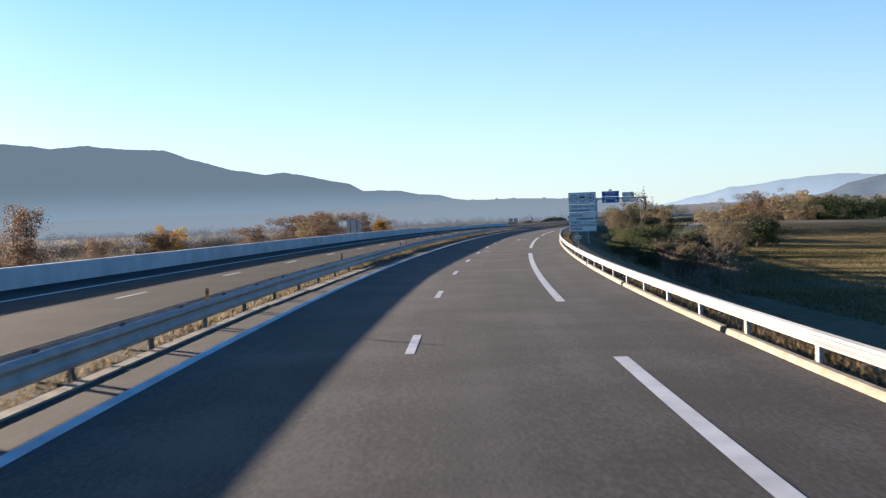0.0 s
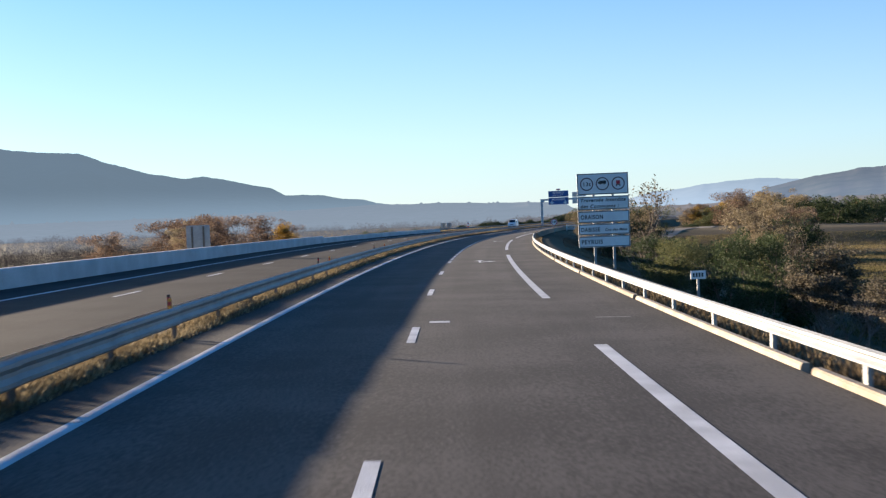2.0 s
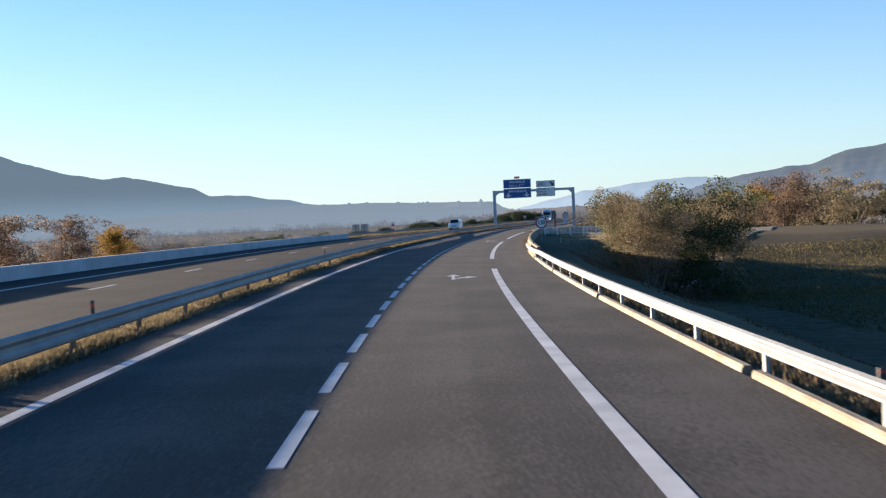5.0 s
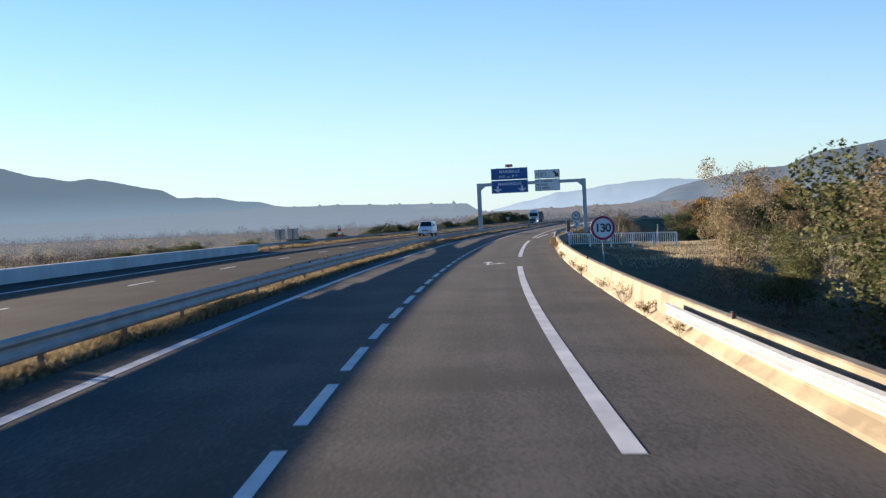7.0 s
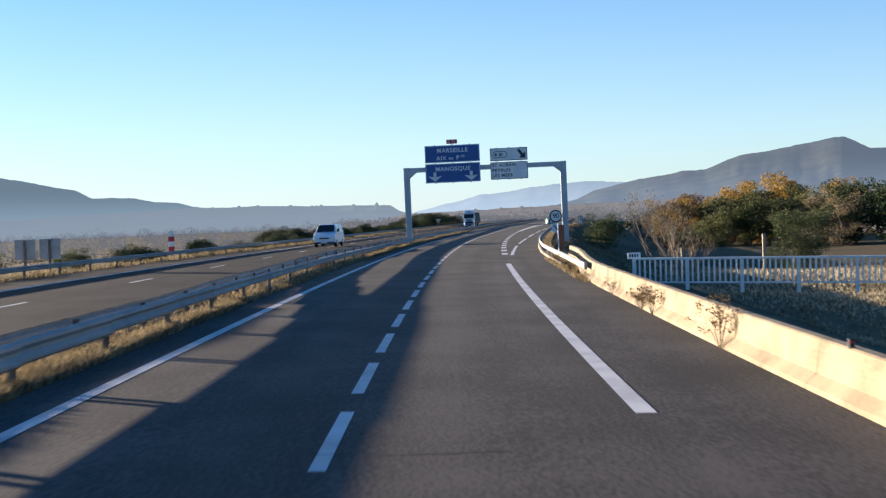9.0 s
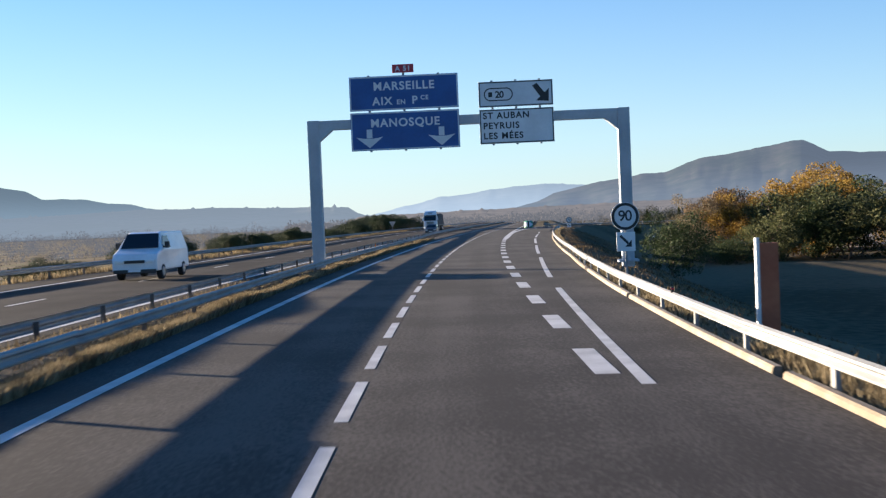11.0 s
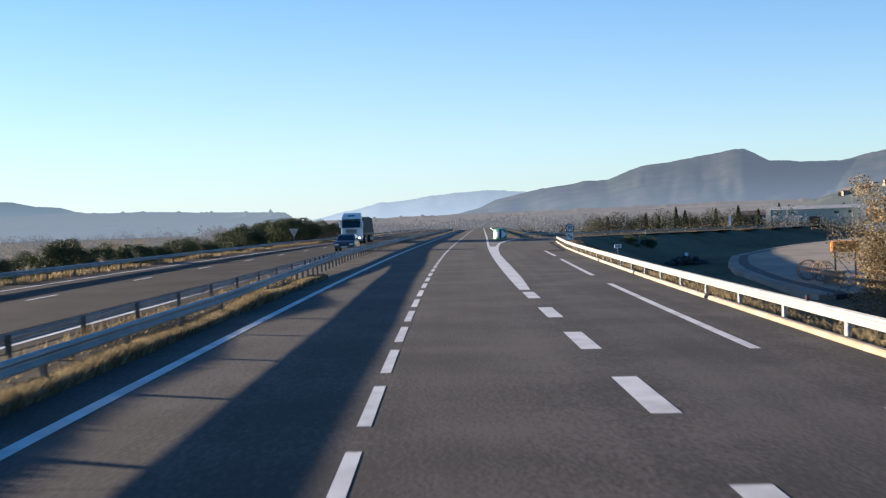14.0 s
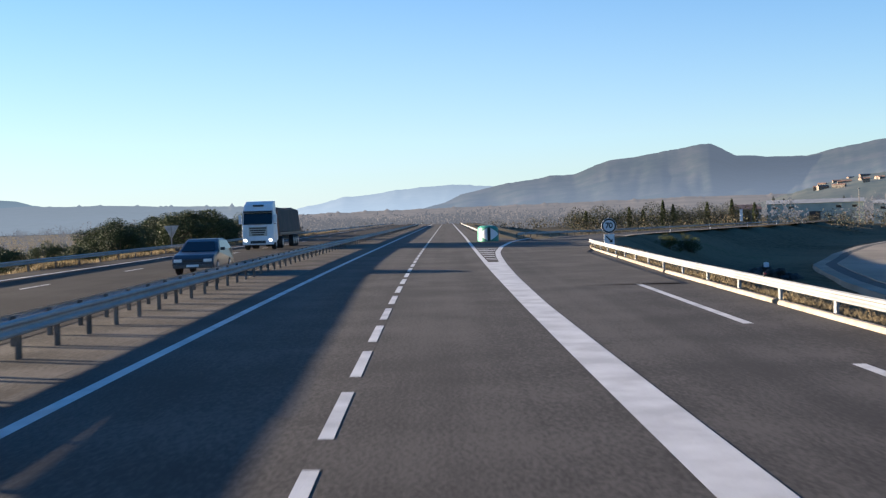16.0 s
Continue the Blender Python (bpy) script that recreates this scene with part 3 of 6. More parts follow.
bm.faces.new([bm.verts.new(at(s, n, 0.010)) for s, n in ((131.5, -12.85), (126.5, -7.7), (126.75, -7.6), (131.8, -12.75))])
structure("tar_seam", bm, CRACK, "thin dark line slanting across the opposite lanes", "crack")
WORN = material("worn-off road paint", [(0.05, 0.046, 0.042), (0.16, 0.15, 0.14)], scale=6.0, fine=40.0, rough=0.85, bump=0.05)
for s, n, w in ((83.1, 4.37, 0.8), (186.3, 4.3, 0.8)):
    structure("worn_mark", slab(s, s + 0.22, lambda q: n - w / 2, lambda q: n + w / 2, 0.004, 0.3), WORN, "worn remnant of a white mark on the shoulder", "road marking")

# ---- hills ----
# haze is painted as each hill material's emission, strongest at the foot
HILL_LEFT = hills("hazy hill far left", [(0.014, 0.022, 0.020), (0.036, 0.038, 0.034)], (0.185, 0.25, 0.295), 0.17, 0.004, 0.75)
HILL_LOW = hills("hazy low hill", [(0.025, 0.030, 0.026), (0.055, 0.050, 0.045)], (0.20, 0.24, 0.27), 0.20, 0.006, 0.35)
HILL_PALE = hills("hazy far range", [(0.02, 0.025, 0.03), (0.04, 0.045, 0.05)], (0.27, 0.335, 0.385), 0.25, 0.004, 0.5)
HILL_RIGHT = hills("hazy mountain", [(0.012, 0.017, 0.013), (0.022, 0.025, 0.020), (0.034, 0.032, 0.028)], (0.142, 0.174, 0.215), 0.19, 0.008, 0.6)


def ridge(name, material, eye, far, profile, label, depth=0.3, rough=0.05, steps=22, woods=0.0):
    """Slopes under a skyline given by bearing and elevation, both in degrees."""
    azs = np.arange(profile[0][0], profile[-1][0] + 0.01, 0.12)
    els = np.interp(azs, [p[0] for p in profile], [p[1] for p in profile])
    bm = bmesh.new()
    cols = []
    for a, e in zip(azs, els):
        fray = rough * (noise.noise((a * 1.1, far * 0.01, 0)) + 0.5 * noise.noise((a * 4.3, far * 0.01, 3)))
        fray += woods * max(0.0, noise.noise((a * 9.0, 5, far * 0.01))) ** 2
        top = far * math.tan(radians(max(0.02, e))) + 2.2
        crest = far * math.tan(radians(fray))
        col = []
        for k in range(steps + 1):
            u = k / steps
            d = far * (1 - depth * u) * (1 + 0.014 * u * (1 - u) * 4 * noise.noise((a * 0.55, u * 2.0, far * 0.02)))
            z = top * (1 - u) ** 1.25 - 7.5 * u + crest * (1 - u) ** 9
            x, y = eye[0] + d * math.sin(radians(a)), eye[1] + d * math.cos(radians(a))
            z += 0.07 * top * 4 * u * (1 - u) * (noise.noise((x / 420, y / 420, 7)) + 0.22 * noise.noise((x / 190, y / 190, 9)) + 0.10 * noise.noise((x / 85, y / 85, 3)))
            z -= 0.30 * top * 4 * u * (1 - u) * noise.noise((a * 0.42, u * 0.9, far * 0.013)) ** 2 + 0.30 * top * (1 - u) * u * noise.noise((a * 1.3, u * 2.2, 4)) ** 2
            col.append(bm.verts.new((x, y, z)))
        cols.append(col)
    for c, d in zip(cols, cols[1:]):
        for k in range(steps):
            bm.faces.new((c[k], d[k], d[k + 1], c[k + 1]))
    bmesh.ops.recalc_face_normals(bm, faces=bm.faces)
    for f in bm.faces:
        f.smooth = True
    return structure(name, bm, material, label, "mountain")


VIEW = (35, 245)
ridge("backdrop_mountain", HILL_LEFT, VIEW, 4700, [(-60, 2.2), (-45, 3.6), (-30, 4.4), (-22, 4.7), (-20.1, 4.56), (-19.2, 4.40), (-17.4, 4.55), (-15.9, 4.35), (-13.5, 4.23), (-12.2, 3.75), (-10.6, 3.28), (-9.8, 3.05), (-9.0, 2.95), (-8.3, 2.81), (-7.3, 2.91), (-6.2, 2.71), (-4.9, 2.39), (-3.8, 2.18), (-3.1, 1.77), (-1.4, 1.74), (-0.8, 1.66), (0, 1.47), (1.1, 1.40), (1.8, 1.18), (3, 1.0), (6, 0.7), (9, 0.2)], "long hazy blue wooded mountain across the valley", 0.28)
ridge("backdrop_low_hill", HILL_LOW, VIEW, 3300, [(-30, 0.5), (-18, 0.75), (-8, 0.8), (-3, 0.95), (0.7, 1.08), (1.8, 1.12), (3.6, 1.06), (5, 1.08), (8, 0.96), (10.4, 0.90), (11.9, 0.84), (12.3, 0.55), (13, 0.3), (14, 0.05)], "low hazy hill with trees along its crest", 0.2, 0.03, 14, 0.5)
# the plain's haze is an even emission in its material
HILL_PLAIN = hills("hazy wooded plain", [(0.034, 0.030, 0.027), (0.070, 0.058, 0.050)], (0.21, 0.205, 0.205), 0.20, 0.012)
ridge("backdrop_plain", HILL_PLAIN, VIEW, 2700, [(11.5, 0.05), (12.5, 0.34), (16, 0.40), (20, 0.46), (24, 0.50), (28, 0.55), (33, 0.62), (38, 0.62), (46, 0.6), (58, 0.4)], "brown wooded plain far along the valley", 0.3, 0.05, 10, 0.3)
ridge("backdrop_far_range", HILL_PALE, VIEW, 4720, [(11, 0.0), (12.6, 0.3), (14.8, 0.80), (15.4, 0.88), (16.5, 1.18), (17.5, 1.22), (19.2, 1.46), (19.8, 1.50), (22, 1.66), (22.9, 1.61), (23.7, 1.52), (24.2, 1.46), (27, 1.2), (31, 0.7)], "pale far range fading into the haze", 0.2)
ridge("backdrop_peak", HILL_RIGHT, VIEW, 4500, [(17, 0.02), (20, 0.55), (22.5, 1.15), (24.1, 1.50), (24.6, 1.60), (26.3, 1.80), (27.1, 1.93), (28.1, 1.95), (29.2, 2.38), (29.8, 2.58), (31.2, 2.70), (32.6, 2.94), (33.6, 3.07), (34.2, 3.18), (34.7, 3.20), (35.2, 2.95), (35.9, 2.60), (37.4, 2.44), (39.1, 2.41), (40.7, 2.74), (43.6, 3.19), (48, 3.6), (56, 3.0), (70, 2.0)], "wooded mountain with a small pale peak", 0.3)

# ---- trees ----
BARK = material("bark", [(0.07, 0.05, 0.035), (0.16, 0.12, 0.09)], scale=4.0, fine=30.0, rough=0.95, bump=0.6)
BARK_PALE = material("pale bark", [(0.11, 0.085, 0.065), (0.20, 0.16, 0.125)], scale=4.0, fine=30.0, rough=0.9, bump=0.4)


def leaf(name, colours, through_light=0.35):
    return material(name, colours, scale=0.5, fine=6.0, rough=0.7, bump=0.0, per_island=0.45, per_object=0.25, gloss=0.15, translucent=through_light)


LEAF_GREEN = leaf("dark evergreen leaves", [(0.020, 0.033, 0.013), (0.040, 0.058, 0.022), (0.062, 0.078, 0.032)], 0.28)
LEAF_OLIVE = leaf("olive leaves", [(0.040, 0.050, 0.020), (0.078, 0.086, 0.034), (0.122, 0.122, 0.05)])
LEAF_GOLD = leaf("golden autumn leaves", [(0.14, 0.082, 0.016), (0.27, 0.165, 0.030), (0.36, 0.24, 0.055)])
LEAF_RUST = leaf("rust autumn leaves", [(0.085, 0.056, 0.030), (0.150, 0.098, 0.050), (0.215, 0.145, 0.075)])
LEAF_BROWN = leaf("dull brown autumn leaves", [(0.085, 0.056, 0.040), (0.15, 0.10, 0.068), (0.22, 0.15, 0.10)])
LEAF_TAN = leaf("sparse tan leaves", [(0.09, 0.070, 0.040), (0.175, 0.137, 0.078), (0.26, 0.21, 0.13)])


def leaves_mesh(centres, radii, count, size, material, rng, squash=0.8, corners=4):
    """Many small folded leaves in clumps about the given centres."""
    c = np.asarray(centres)
    pick = rng.integers(0, len(c), count)
    d = rng.normal(size=(count, 3))
    d /= np.linalg.norm(d, axis=1)[:, None]
    r = np.asarray(radii)[pick] * (0.45 + 0.6 * rng.random(count) ** 0.5)
    pos = c[pick] + d * r[:, None] * (1, 1, squash)
    u = rng.normal(size=(count, 3))
    u /= np.linalg.norm(u, axis=1)[:, None]
    v = np.cross(u, rng.normal(size=(count, 3)))
    v /= np.linalg.norm(v, axis=1)[:, None]
    h = (size * (0.6 + 0.8 * rng.random(count)))[:, None]
    shape = [pos - u * h, pos + v * h * 0.55, pos + u * h, pos - v * h * 0.55] if corners == 4 else [pos - u * h, pos + v * h * 0.7, pos + u * h]
    me = bpy.data.meshes.new("crown")
    me.from_pydata(np.stack(shape, 1).reshape(-1, 3).tolist(), [], np.arange(count * corners).reshape(-1, corners).tolist())
    me.materials.append(material)
    return me


def tree(label, height, spread, material, bark, seed, stems=1, leaves=2600, size=0.16, bare=0.0, low=0.25, category="tree"):
    """A tree or, with several stems, a shrub: tapered limbs and a crown of clumps."""
    rng = np.random.default_rng(seed)
    root = thing("tree" if category == "tree" else "shrub", label, category, pose(0, 0, -400))
    bm = bmesh.new()
    tips, radii = [], []
    for k in range(stems):
        lean = rng.normal(size=2) * (0.10 if stems == 1 else 0.45)
        base = Vector((*(rng.normal(size=2) * (0.05 if stems == 1 else 0.14 * spread)), -0.3))
        top = base + Vector((lean[0] * height * 0.5, lean[1] * height * 0.5, height * (0.80 + 0.15 * rng.random())))
        r = height * 0.022 / math.sqrt(stems)
        mid = base.lerp(top, 0.5) + Vector((*(rng.normal(size=2) * 0.04 * height), 0))
        cone(bm, base, mid, r, r * 0.7, 7)
        cone(bm, mid, top, r * 0.7, r * 0.15, 6)
        tips.append(top)
        radii.append(spread * 0.26)
        limbs = max(4, int((11 if bare < 2 else 20) / math.sqrt(stems)))
        for j in range(limbs):
            u = low + (0.9 - low) * (j + rng.random()) / limbs
            p = base.lerp(mid, u * 2) if u < 0.5 else mid.lerp(top, u * 2 - 1)
            a = rng.random() * 6.283
            reach = spread * (0.5 + 0.5 * rng.random()) * (1.05 - 0.55 * u)
            q = p + Vector((math.cos(a) * reach, math.sin(a) * reach, reach * (0.25 + 0.55 * rng.random())))
            cone(bm, p, q, r * 0.42, r * 0.08, 5)
            tips.append(q)
            radii.append(spread * (0.26 + 0.18 * rng.random()))
            for _ in range(3 + 2 * (bare > 1) if bare else 2):
                e = p.lerp(q, 0.4 + 0.5 * rng.random())
                g = e + Vector((*(rng.normal(size=2) * 0.28 * spread), abs(rng.normal()) * 0.28 * spread))
                cone(bm, e, g, r * 0.16, r * 0.04, 4)
                tips.append(g)
                radii.append(spread * (0.18 + 0.14 * rng.random()))
                if bare:
                    for _ in range(4):
                        w = e.lerp(g, rng.random())
                        x = w + Vector((*(rng.normal(size=2) * 0.14 * spread), abs(rng.normal()) * 0.2 * spread))
                        cone(bm, w, x, r * 0.07, r * 0.02, 3)
    part("trunk", bm, bark, root)
    part("crown", leaves_mesh([tuple(t) for t in tips], radii, leaves, size, material, rng, corners=4 if leaves > 15000 else 3), None, root)
    return root


LEAF_DULL = leaf("last dark leaves", [(0.05, 0.035, 0.02), (0.09, 0.065, 0.035), (0.14, 0.10, 0.05)])
LEAF_TWIG = leaf("grey-brown dry leaves", [(0.062, 0.054, 0.036), (0.112, 0.094, 0.062), (0.17, 0.14, 0.095)])
LEAF_PINE = leaf("dark dome oak leaves", [(0.018, 0.030, 0.013), (0.034, 0.050, 0.020), (0.050, 0.066, 0.028)], 0.08)


def branching(label, height, seed, stems, bark, leaves, size, material, up=0.75, lean=(0.0, 0.0), depth=4, top_only=False, category="shrub"):
    """Limbs that fork again and again, ever finer, with leaves at the tips."""
    rng = np.random.default_rng(seed)
    root = thing("tree" if category == "tree" else "shrub", label, category, pose(0, 0, -400))
    bm = bmesh.new()
    tips = []

    def grow(p, way, length, r, level):
        bend = Vector(rng.normal(size=3) * 0.12)
        mid = p + (way + bend).normalized() * length * 0.5
        end = mid + (way - bend * 0.6 + Vector((0, 0, 0.10))).normalized() * length * 0.5
        sides = 7 if level == 0 else 5 if level == 1 else 3
        cone(bm, p, mid, r, r * 0.8, sides)
        cone(bm, mid, end, r * 0.8, r * 0.55, sides)
        if level >= depth - 1:
            tips.append(tuple(end))
        if level == depth:
            return
        for j in range(3 if level < 2 else 2 + int(rng.random() < 0.6)):
            a, open_by = rng.random() * 6.283, (0.45 + 0.35 * rng.random()) * (1.5 - up)
            side = Vector((math.cos(a), math.sin(a), 0.15 + 0.3 * up))
            q = mid.lerp(end, 0.2 + 0.8 * rng.random()) if j else end
            grow(q, (way * (1 - 0.3 * open_by) + side * open_by).normalized(), length * (0.56 + 0.22 * rng.random()), r * 0.52, level + 1)

    for k in range(stems):
        tilt = Vector((*(rng.normal(size=2) * (0.05 if stems == 1 else 0.34)), 1)) + Vector((*lean, 0))
        base = Vector((*(rng.normal(size=2) * (0.0 if stems == 1 else 0.09 * height)), -0.3))
        grow(base, tilt.normalized(), height * (0.42 if stems == 1 else 0.36) * (0.8 + 0.4 * rng.random()), height * 0.016 / math.sqrt(1 + 0.25 * (stems - 1)), 0)
    tall = max(t[2] for t in tips)
    f = height / tall
    bmesh.ops.scale(bm, vec=(f, f, f), verts=bm.verts)
    tips = [tuple(f * c for c in t) for t in tips if not top_only or t[2] > 0.72 * tall]
    part("trunk", bm, bark, root)
    part("crown", leaves_mesh(tips, [0.05 * height] * len(tips), leaves, size, material, rng, corners=4), None, root)
    return root


def dome_oak(label, height, spread, seed):
    """A round evergreen: short limbs under a closed dome made of many leaf clumps."""
    rng = np.random.default_rng(seed)
    root = thing("tree", label, "tree", pose(0, 0, -400))
    bm = bmesh.new()
    centres, radii = [], []
    cone(bm, Vector((0, 0, -0.3)), Vector((0.1, 0, height * 0.4)), 0.16, 0.10, 7)
    for k in range(44):
        a, u = rng.random() * 6.283, rng.random() ** 0.6
        lump = 0.82 + 0.3 * rng.random()
        q = Vector((math.cos(a) * spread * u * lump, math.sin(a) * spread * u * lump, height * (0.20 + 0.66 * math.sqrt(max(0.0, 1 - u * u * 0.9)) * lump)))
        if k % 3 == 0:
            cone(bm, Vector((0.1, 0, height * 0.3)), q * 0.94, 0.06, 0.02, 4)
        centres.append(tuple(q))
        radii.append(height * (0.13 + 0.07 * rng.random()))
        if u > 0.6:
            centres.append((q.x * 0.95, q.y * 0.95, q.z * 0.45))
            radii.append(height * 0.16)
    part("trunk", bm, BARK, root)
    part("crown", leaves_mesh(centres, radii, 30000, 0.05, LEAF_PINE, rng, corners=4), None, root)
    return root


TREES = {
    "oak": tree("broad dark green evergreen oak on the slope", 6.0, 3.0, LEAF_GREEN, BARK, 1, 3, 9000, 0.13, low=0.05),
    "oak_round": tree("round dark green oak bush on the verge", 3.6, 2.5, LEAF_GREEN, BARK, 2, 4, 11000, 0.085, low=0.02, category="shrub"),
    "olive": tree("olive green thicket tree below the road", 5.0, 2.6, LEAF_OLIVE, BARK, 3, 4, 9000, 0.11, low=0.02),
    "gold": tree("golden yellow autumn tree beyond the side road", 6.5, 2.8, LEAF_GOLD, BARK, 4, 4, 20000, 0.075, low=0.0),
    "rust": tree("rust brown autumn oak in the valley", 6.0, 2.8, LEAF_RUST, BARK, 5, 5, 20000, 0.07, low=0.0),
    "brown": tree("dull brown autumn tree in the valley", 6.0, 2.8, LEAF_BROWN, BARK, 15, 5, 10000, 0.10, bare=1, low=0.0),
    "tan": tree("thin tan poplar with dry autumn foliage", 7.0, 2.4, LEAF_TAN, BARK_PALE, 6, 5, 9000, 0.10, bare=1, low=0.03),
    "bare": branching("bare shrub with many fine grey-brown twigs", 5.0, 7, 5, BARK_PALE, 1500, 0.05, LEAF_TWIG, 0.8),
    "ash": branching("half-bare young tree with a few dark leaves", 8.0, 12, 1, BARK, 260, 0.11, LEAF_DULL, 0.75, (-0.08, 0.0), 5, True, "tree"),
    "near_brown": branching("tangled brown shrub with grey-brown dry leaves", 4.0, 31, 7, BARK_PALE, 13000, 0.05, LEAF_TWIG, 0.65),
    "dome": dome_oak("round dark green oak beside the far carriageway", 4.0, 2.5, 41),
    "dome_wide": dome_oak("broad dark green oak beside the far carriageway", 4.0, 3.2, 42),
    "near_oak": tree("dark green leafy tree at the foot of the slope", 6.0, 2.8, LEAF_GREEN, BARK, 21, 4, 19000, 0.06, low=0.02),
    "near_olive": tree("olive green leafy tree beside the crash barrier", 5.0, 2.5, LEAF_OLIVE, BARK, 22, 5, 20000, 0.052, low=0.02),
    "near_tan": tree("dense tan poplar thicket with dry fine foliage", 7.0, 2.6, LEAF_TAN, BARK_PALE, 23, 6, 22000, 0.05, bare=1, low=0.02),
}
SIZE = {"oak": 6.0, "oak_round": 3.6, "olive": 5.0, "gold": 6.5, "rust": 6.0, "brown": 6.0, "tan": 7.0, "bare": 5.0, "ash": 8.0, "near_brown": 4.0, "dome": 4.0, "dome_wide": 4.0, "near_oak": 6.0, "near_olive": 5.0, "near_tan": 7.0}
_turns = random.Random(11)
_used = set()


def plant(kind, s, n, height, wide=1.0, sink=0.1):
    """The first of a kind is the built one itself, the rest are copies."""
    f = height / SIZE[kind]
    m = Matrix.Translation(at(s, n, ground_z(s, n) - sink)) @ Matrix.Rotation(_turns.random() * 6.28, 4, "Z")
    ob = TREES[kind]
    if kind in _used:
        ob = copy_thing(ob, m)
    else:
        _used.add(kind)
        ob.matrix_world = m
    ob.scale = (f * wide, f * wide, f)
    return ob


# the slope on the outer side of the bend: kind, along, across, height, width
for row in [
    ("bare", 84, 17, 2.6, 1.3), ("bare", 90, 16, 3.0, 1.3), ("bare", 96, 14.5, 3.0, 1.2), ("bare", 99, 18.5, 3.6, 1.3), ("near_brown", 101, 14.8, 3.4, 1.1), ("near_brown", 97, 16.5, 3.6, 1.1), ("near_brown", 92, 15.0, 3.2, 1.1), ("near_oak", 107, 13.8, 4.5, 0.8), ("near_olive", 117, 11.8, 2.9, 1.25), ("near_brown", 110, 17.5, 4.4, 1.1), ("near_olive", 129, 20, 4.2, 0.9), ("near_oak", 122, 15.5, 4.4, 1.0), ("near_oak", 124.5, 12.2, 3.4, 1.0), ("oak", 112, 18, 3.8, 1.2),
    ("tan", 162, 25.7, 7.0, 1.0), ("tan", 167, 29, 6.4, 1.1), ("brown", 195, 36, 6.4, 1.1), ("oak", 186, 34, 5.2, 1.2), ("tan", 297, 44, 9.4, 1.2), ("tan", 304, 50, 9.0, 1.3), ("brown", 286, 38, 7.4, 1.2), ("oak", 310, 60, 8.0, 1.4), ("oak", 322, 70, 8.4, 1.4),
    ("ash", 155.0, 15.6, 9.0, 1.0), ("bare", 156.5, 15.3, 5.2, 0.9), ("near_brown", 160.5, 16.6, 4.4, 0.9), ("bare", 152, 18.5, 3.6, 1.2), ("bare", 158, 20.0, 3.2, 1.3), ("near_brown", 150, 21.5, 2.6, 1.2), ("near_brown", 163, 23.5, 2.4, 1.3), ("near_brown", 146, 25.5, 2.8, 1.2), ("bare", 139, 24, 4.4, 1.1), ("near_brown", 172, 27, 2.0, 1.3),
    ("near_tan", 202, 13.2, 5.6, 1.0), ("near_tan", 206, 13.4, 6.4, 1.2), ("near_olive", 211, 15.0, 7.0, 1.2), ("near_oak", 207, 16.0, 5.8, 1.2), ("near_tan", 213, 18.0, 7.4, 1.2),
    ("near_tan", 236, 13.5, 6.6, 0.72), ("near_olive", 231, 14.6, 3.8, 1.0), ("near_tan", 224, 19, 6.4, 1.1), ("near_olive", 229, 21, 6.0, 1.2),
    ("bare", 288.5, 11.4, 4.6, 0.8), ("bare", 293, 13.2, 3.8, 0.8), ("near_oak", 285, 16.5, 3.2, 1.0), ("oak_round", 345, 12.5, 3.0, 1.0),
]:
    plant(*row)
# the coloured wood beyond the side road
for row in [
    ("near_tan", 421, 26.6, 8.4, 1.12), ("rust", 424, 31.5, 9.2, 1.1), ("gold", 418, 30.4, 7.6, 1.0), ("olive", 416, 34.2, 7.4, 1.1), ("oak", 423, 37, 7.8, 1.1), ("gold", 424, 40.5, 9.8, 1.1), ("gold", 431, 43, 9.6, 1.1), ("oak_round", 412, 27, 2.4, 1.4), ("oak_round", 407, 29, 2.8, 1.4), ("olive", 409, 33.5, 4.8, 1.2), ("oak", 415, 39, 6.8, 1.3), ("gold", 452, 50, 12.0, 1.1), ("oak", 430, 48, 9.4, 1.3), ("olive", 414, 44, 8.6, 1.3),
    ("oak", 420, 55, 9.8, 1.4), ("olive", 410, 52, 8.6, 1.3), ("oak", 404, 60, 9.6, 1.4), ("oak", 412, 66, 9.6, 1.4), ("tan", 402, 50, 8.0, 1.2), ("olive", 398, 70, 9.0, 1.4), ("rust", 408, 78, 9.5, 1.3), ("oak", 396, 84, 9.6, 1.4), ("oak", 388, 95, 9.8, 1.5), ("olive", 384, 106, 9.0, 1.5),
    ("gold", 440, 60, 10.5, 1.2), ("oak", 380, 118, 9.6, 1.5), ("oak", 372, 132, 9.8, 1.5), ("rust", 376, 146, 9.0, 1.4), ("olive", 521, 25.2, 1.8, 1.2), ("oak_round", 530, 29.2, 1.5, 1.2),
]:
    plant(*row)
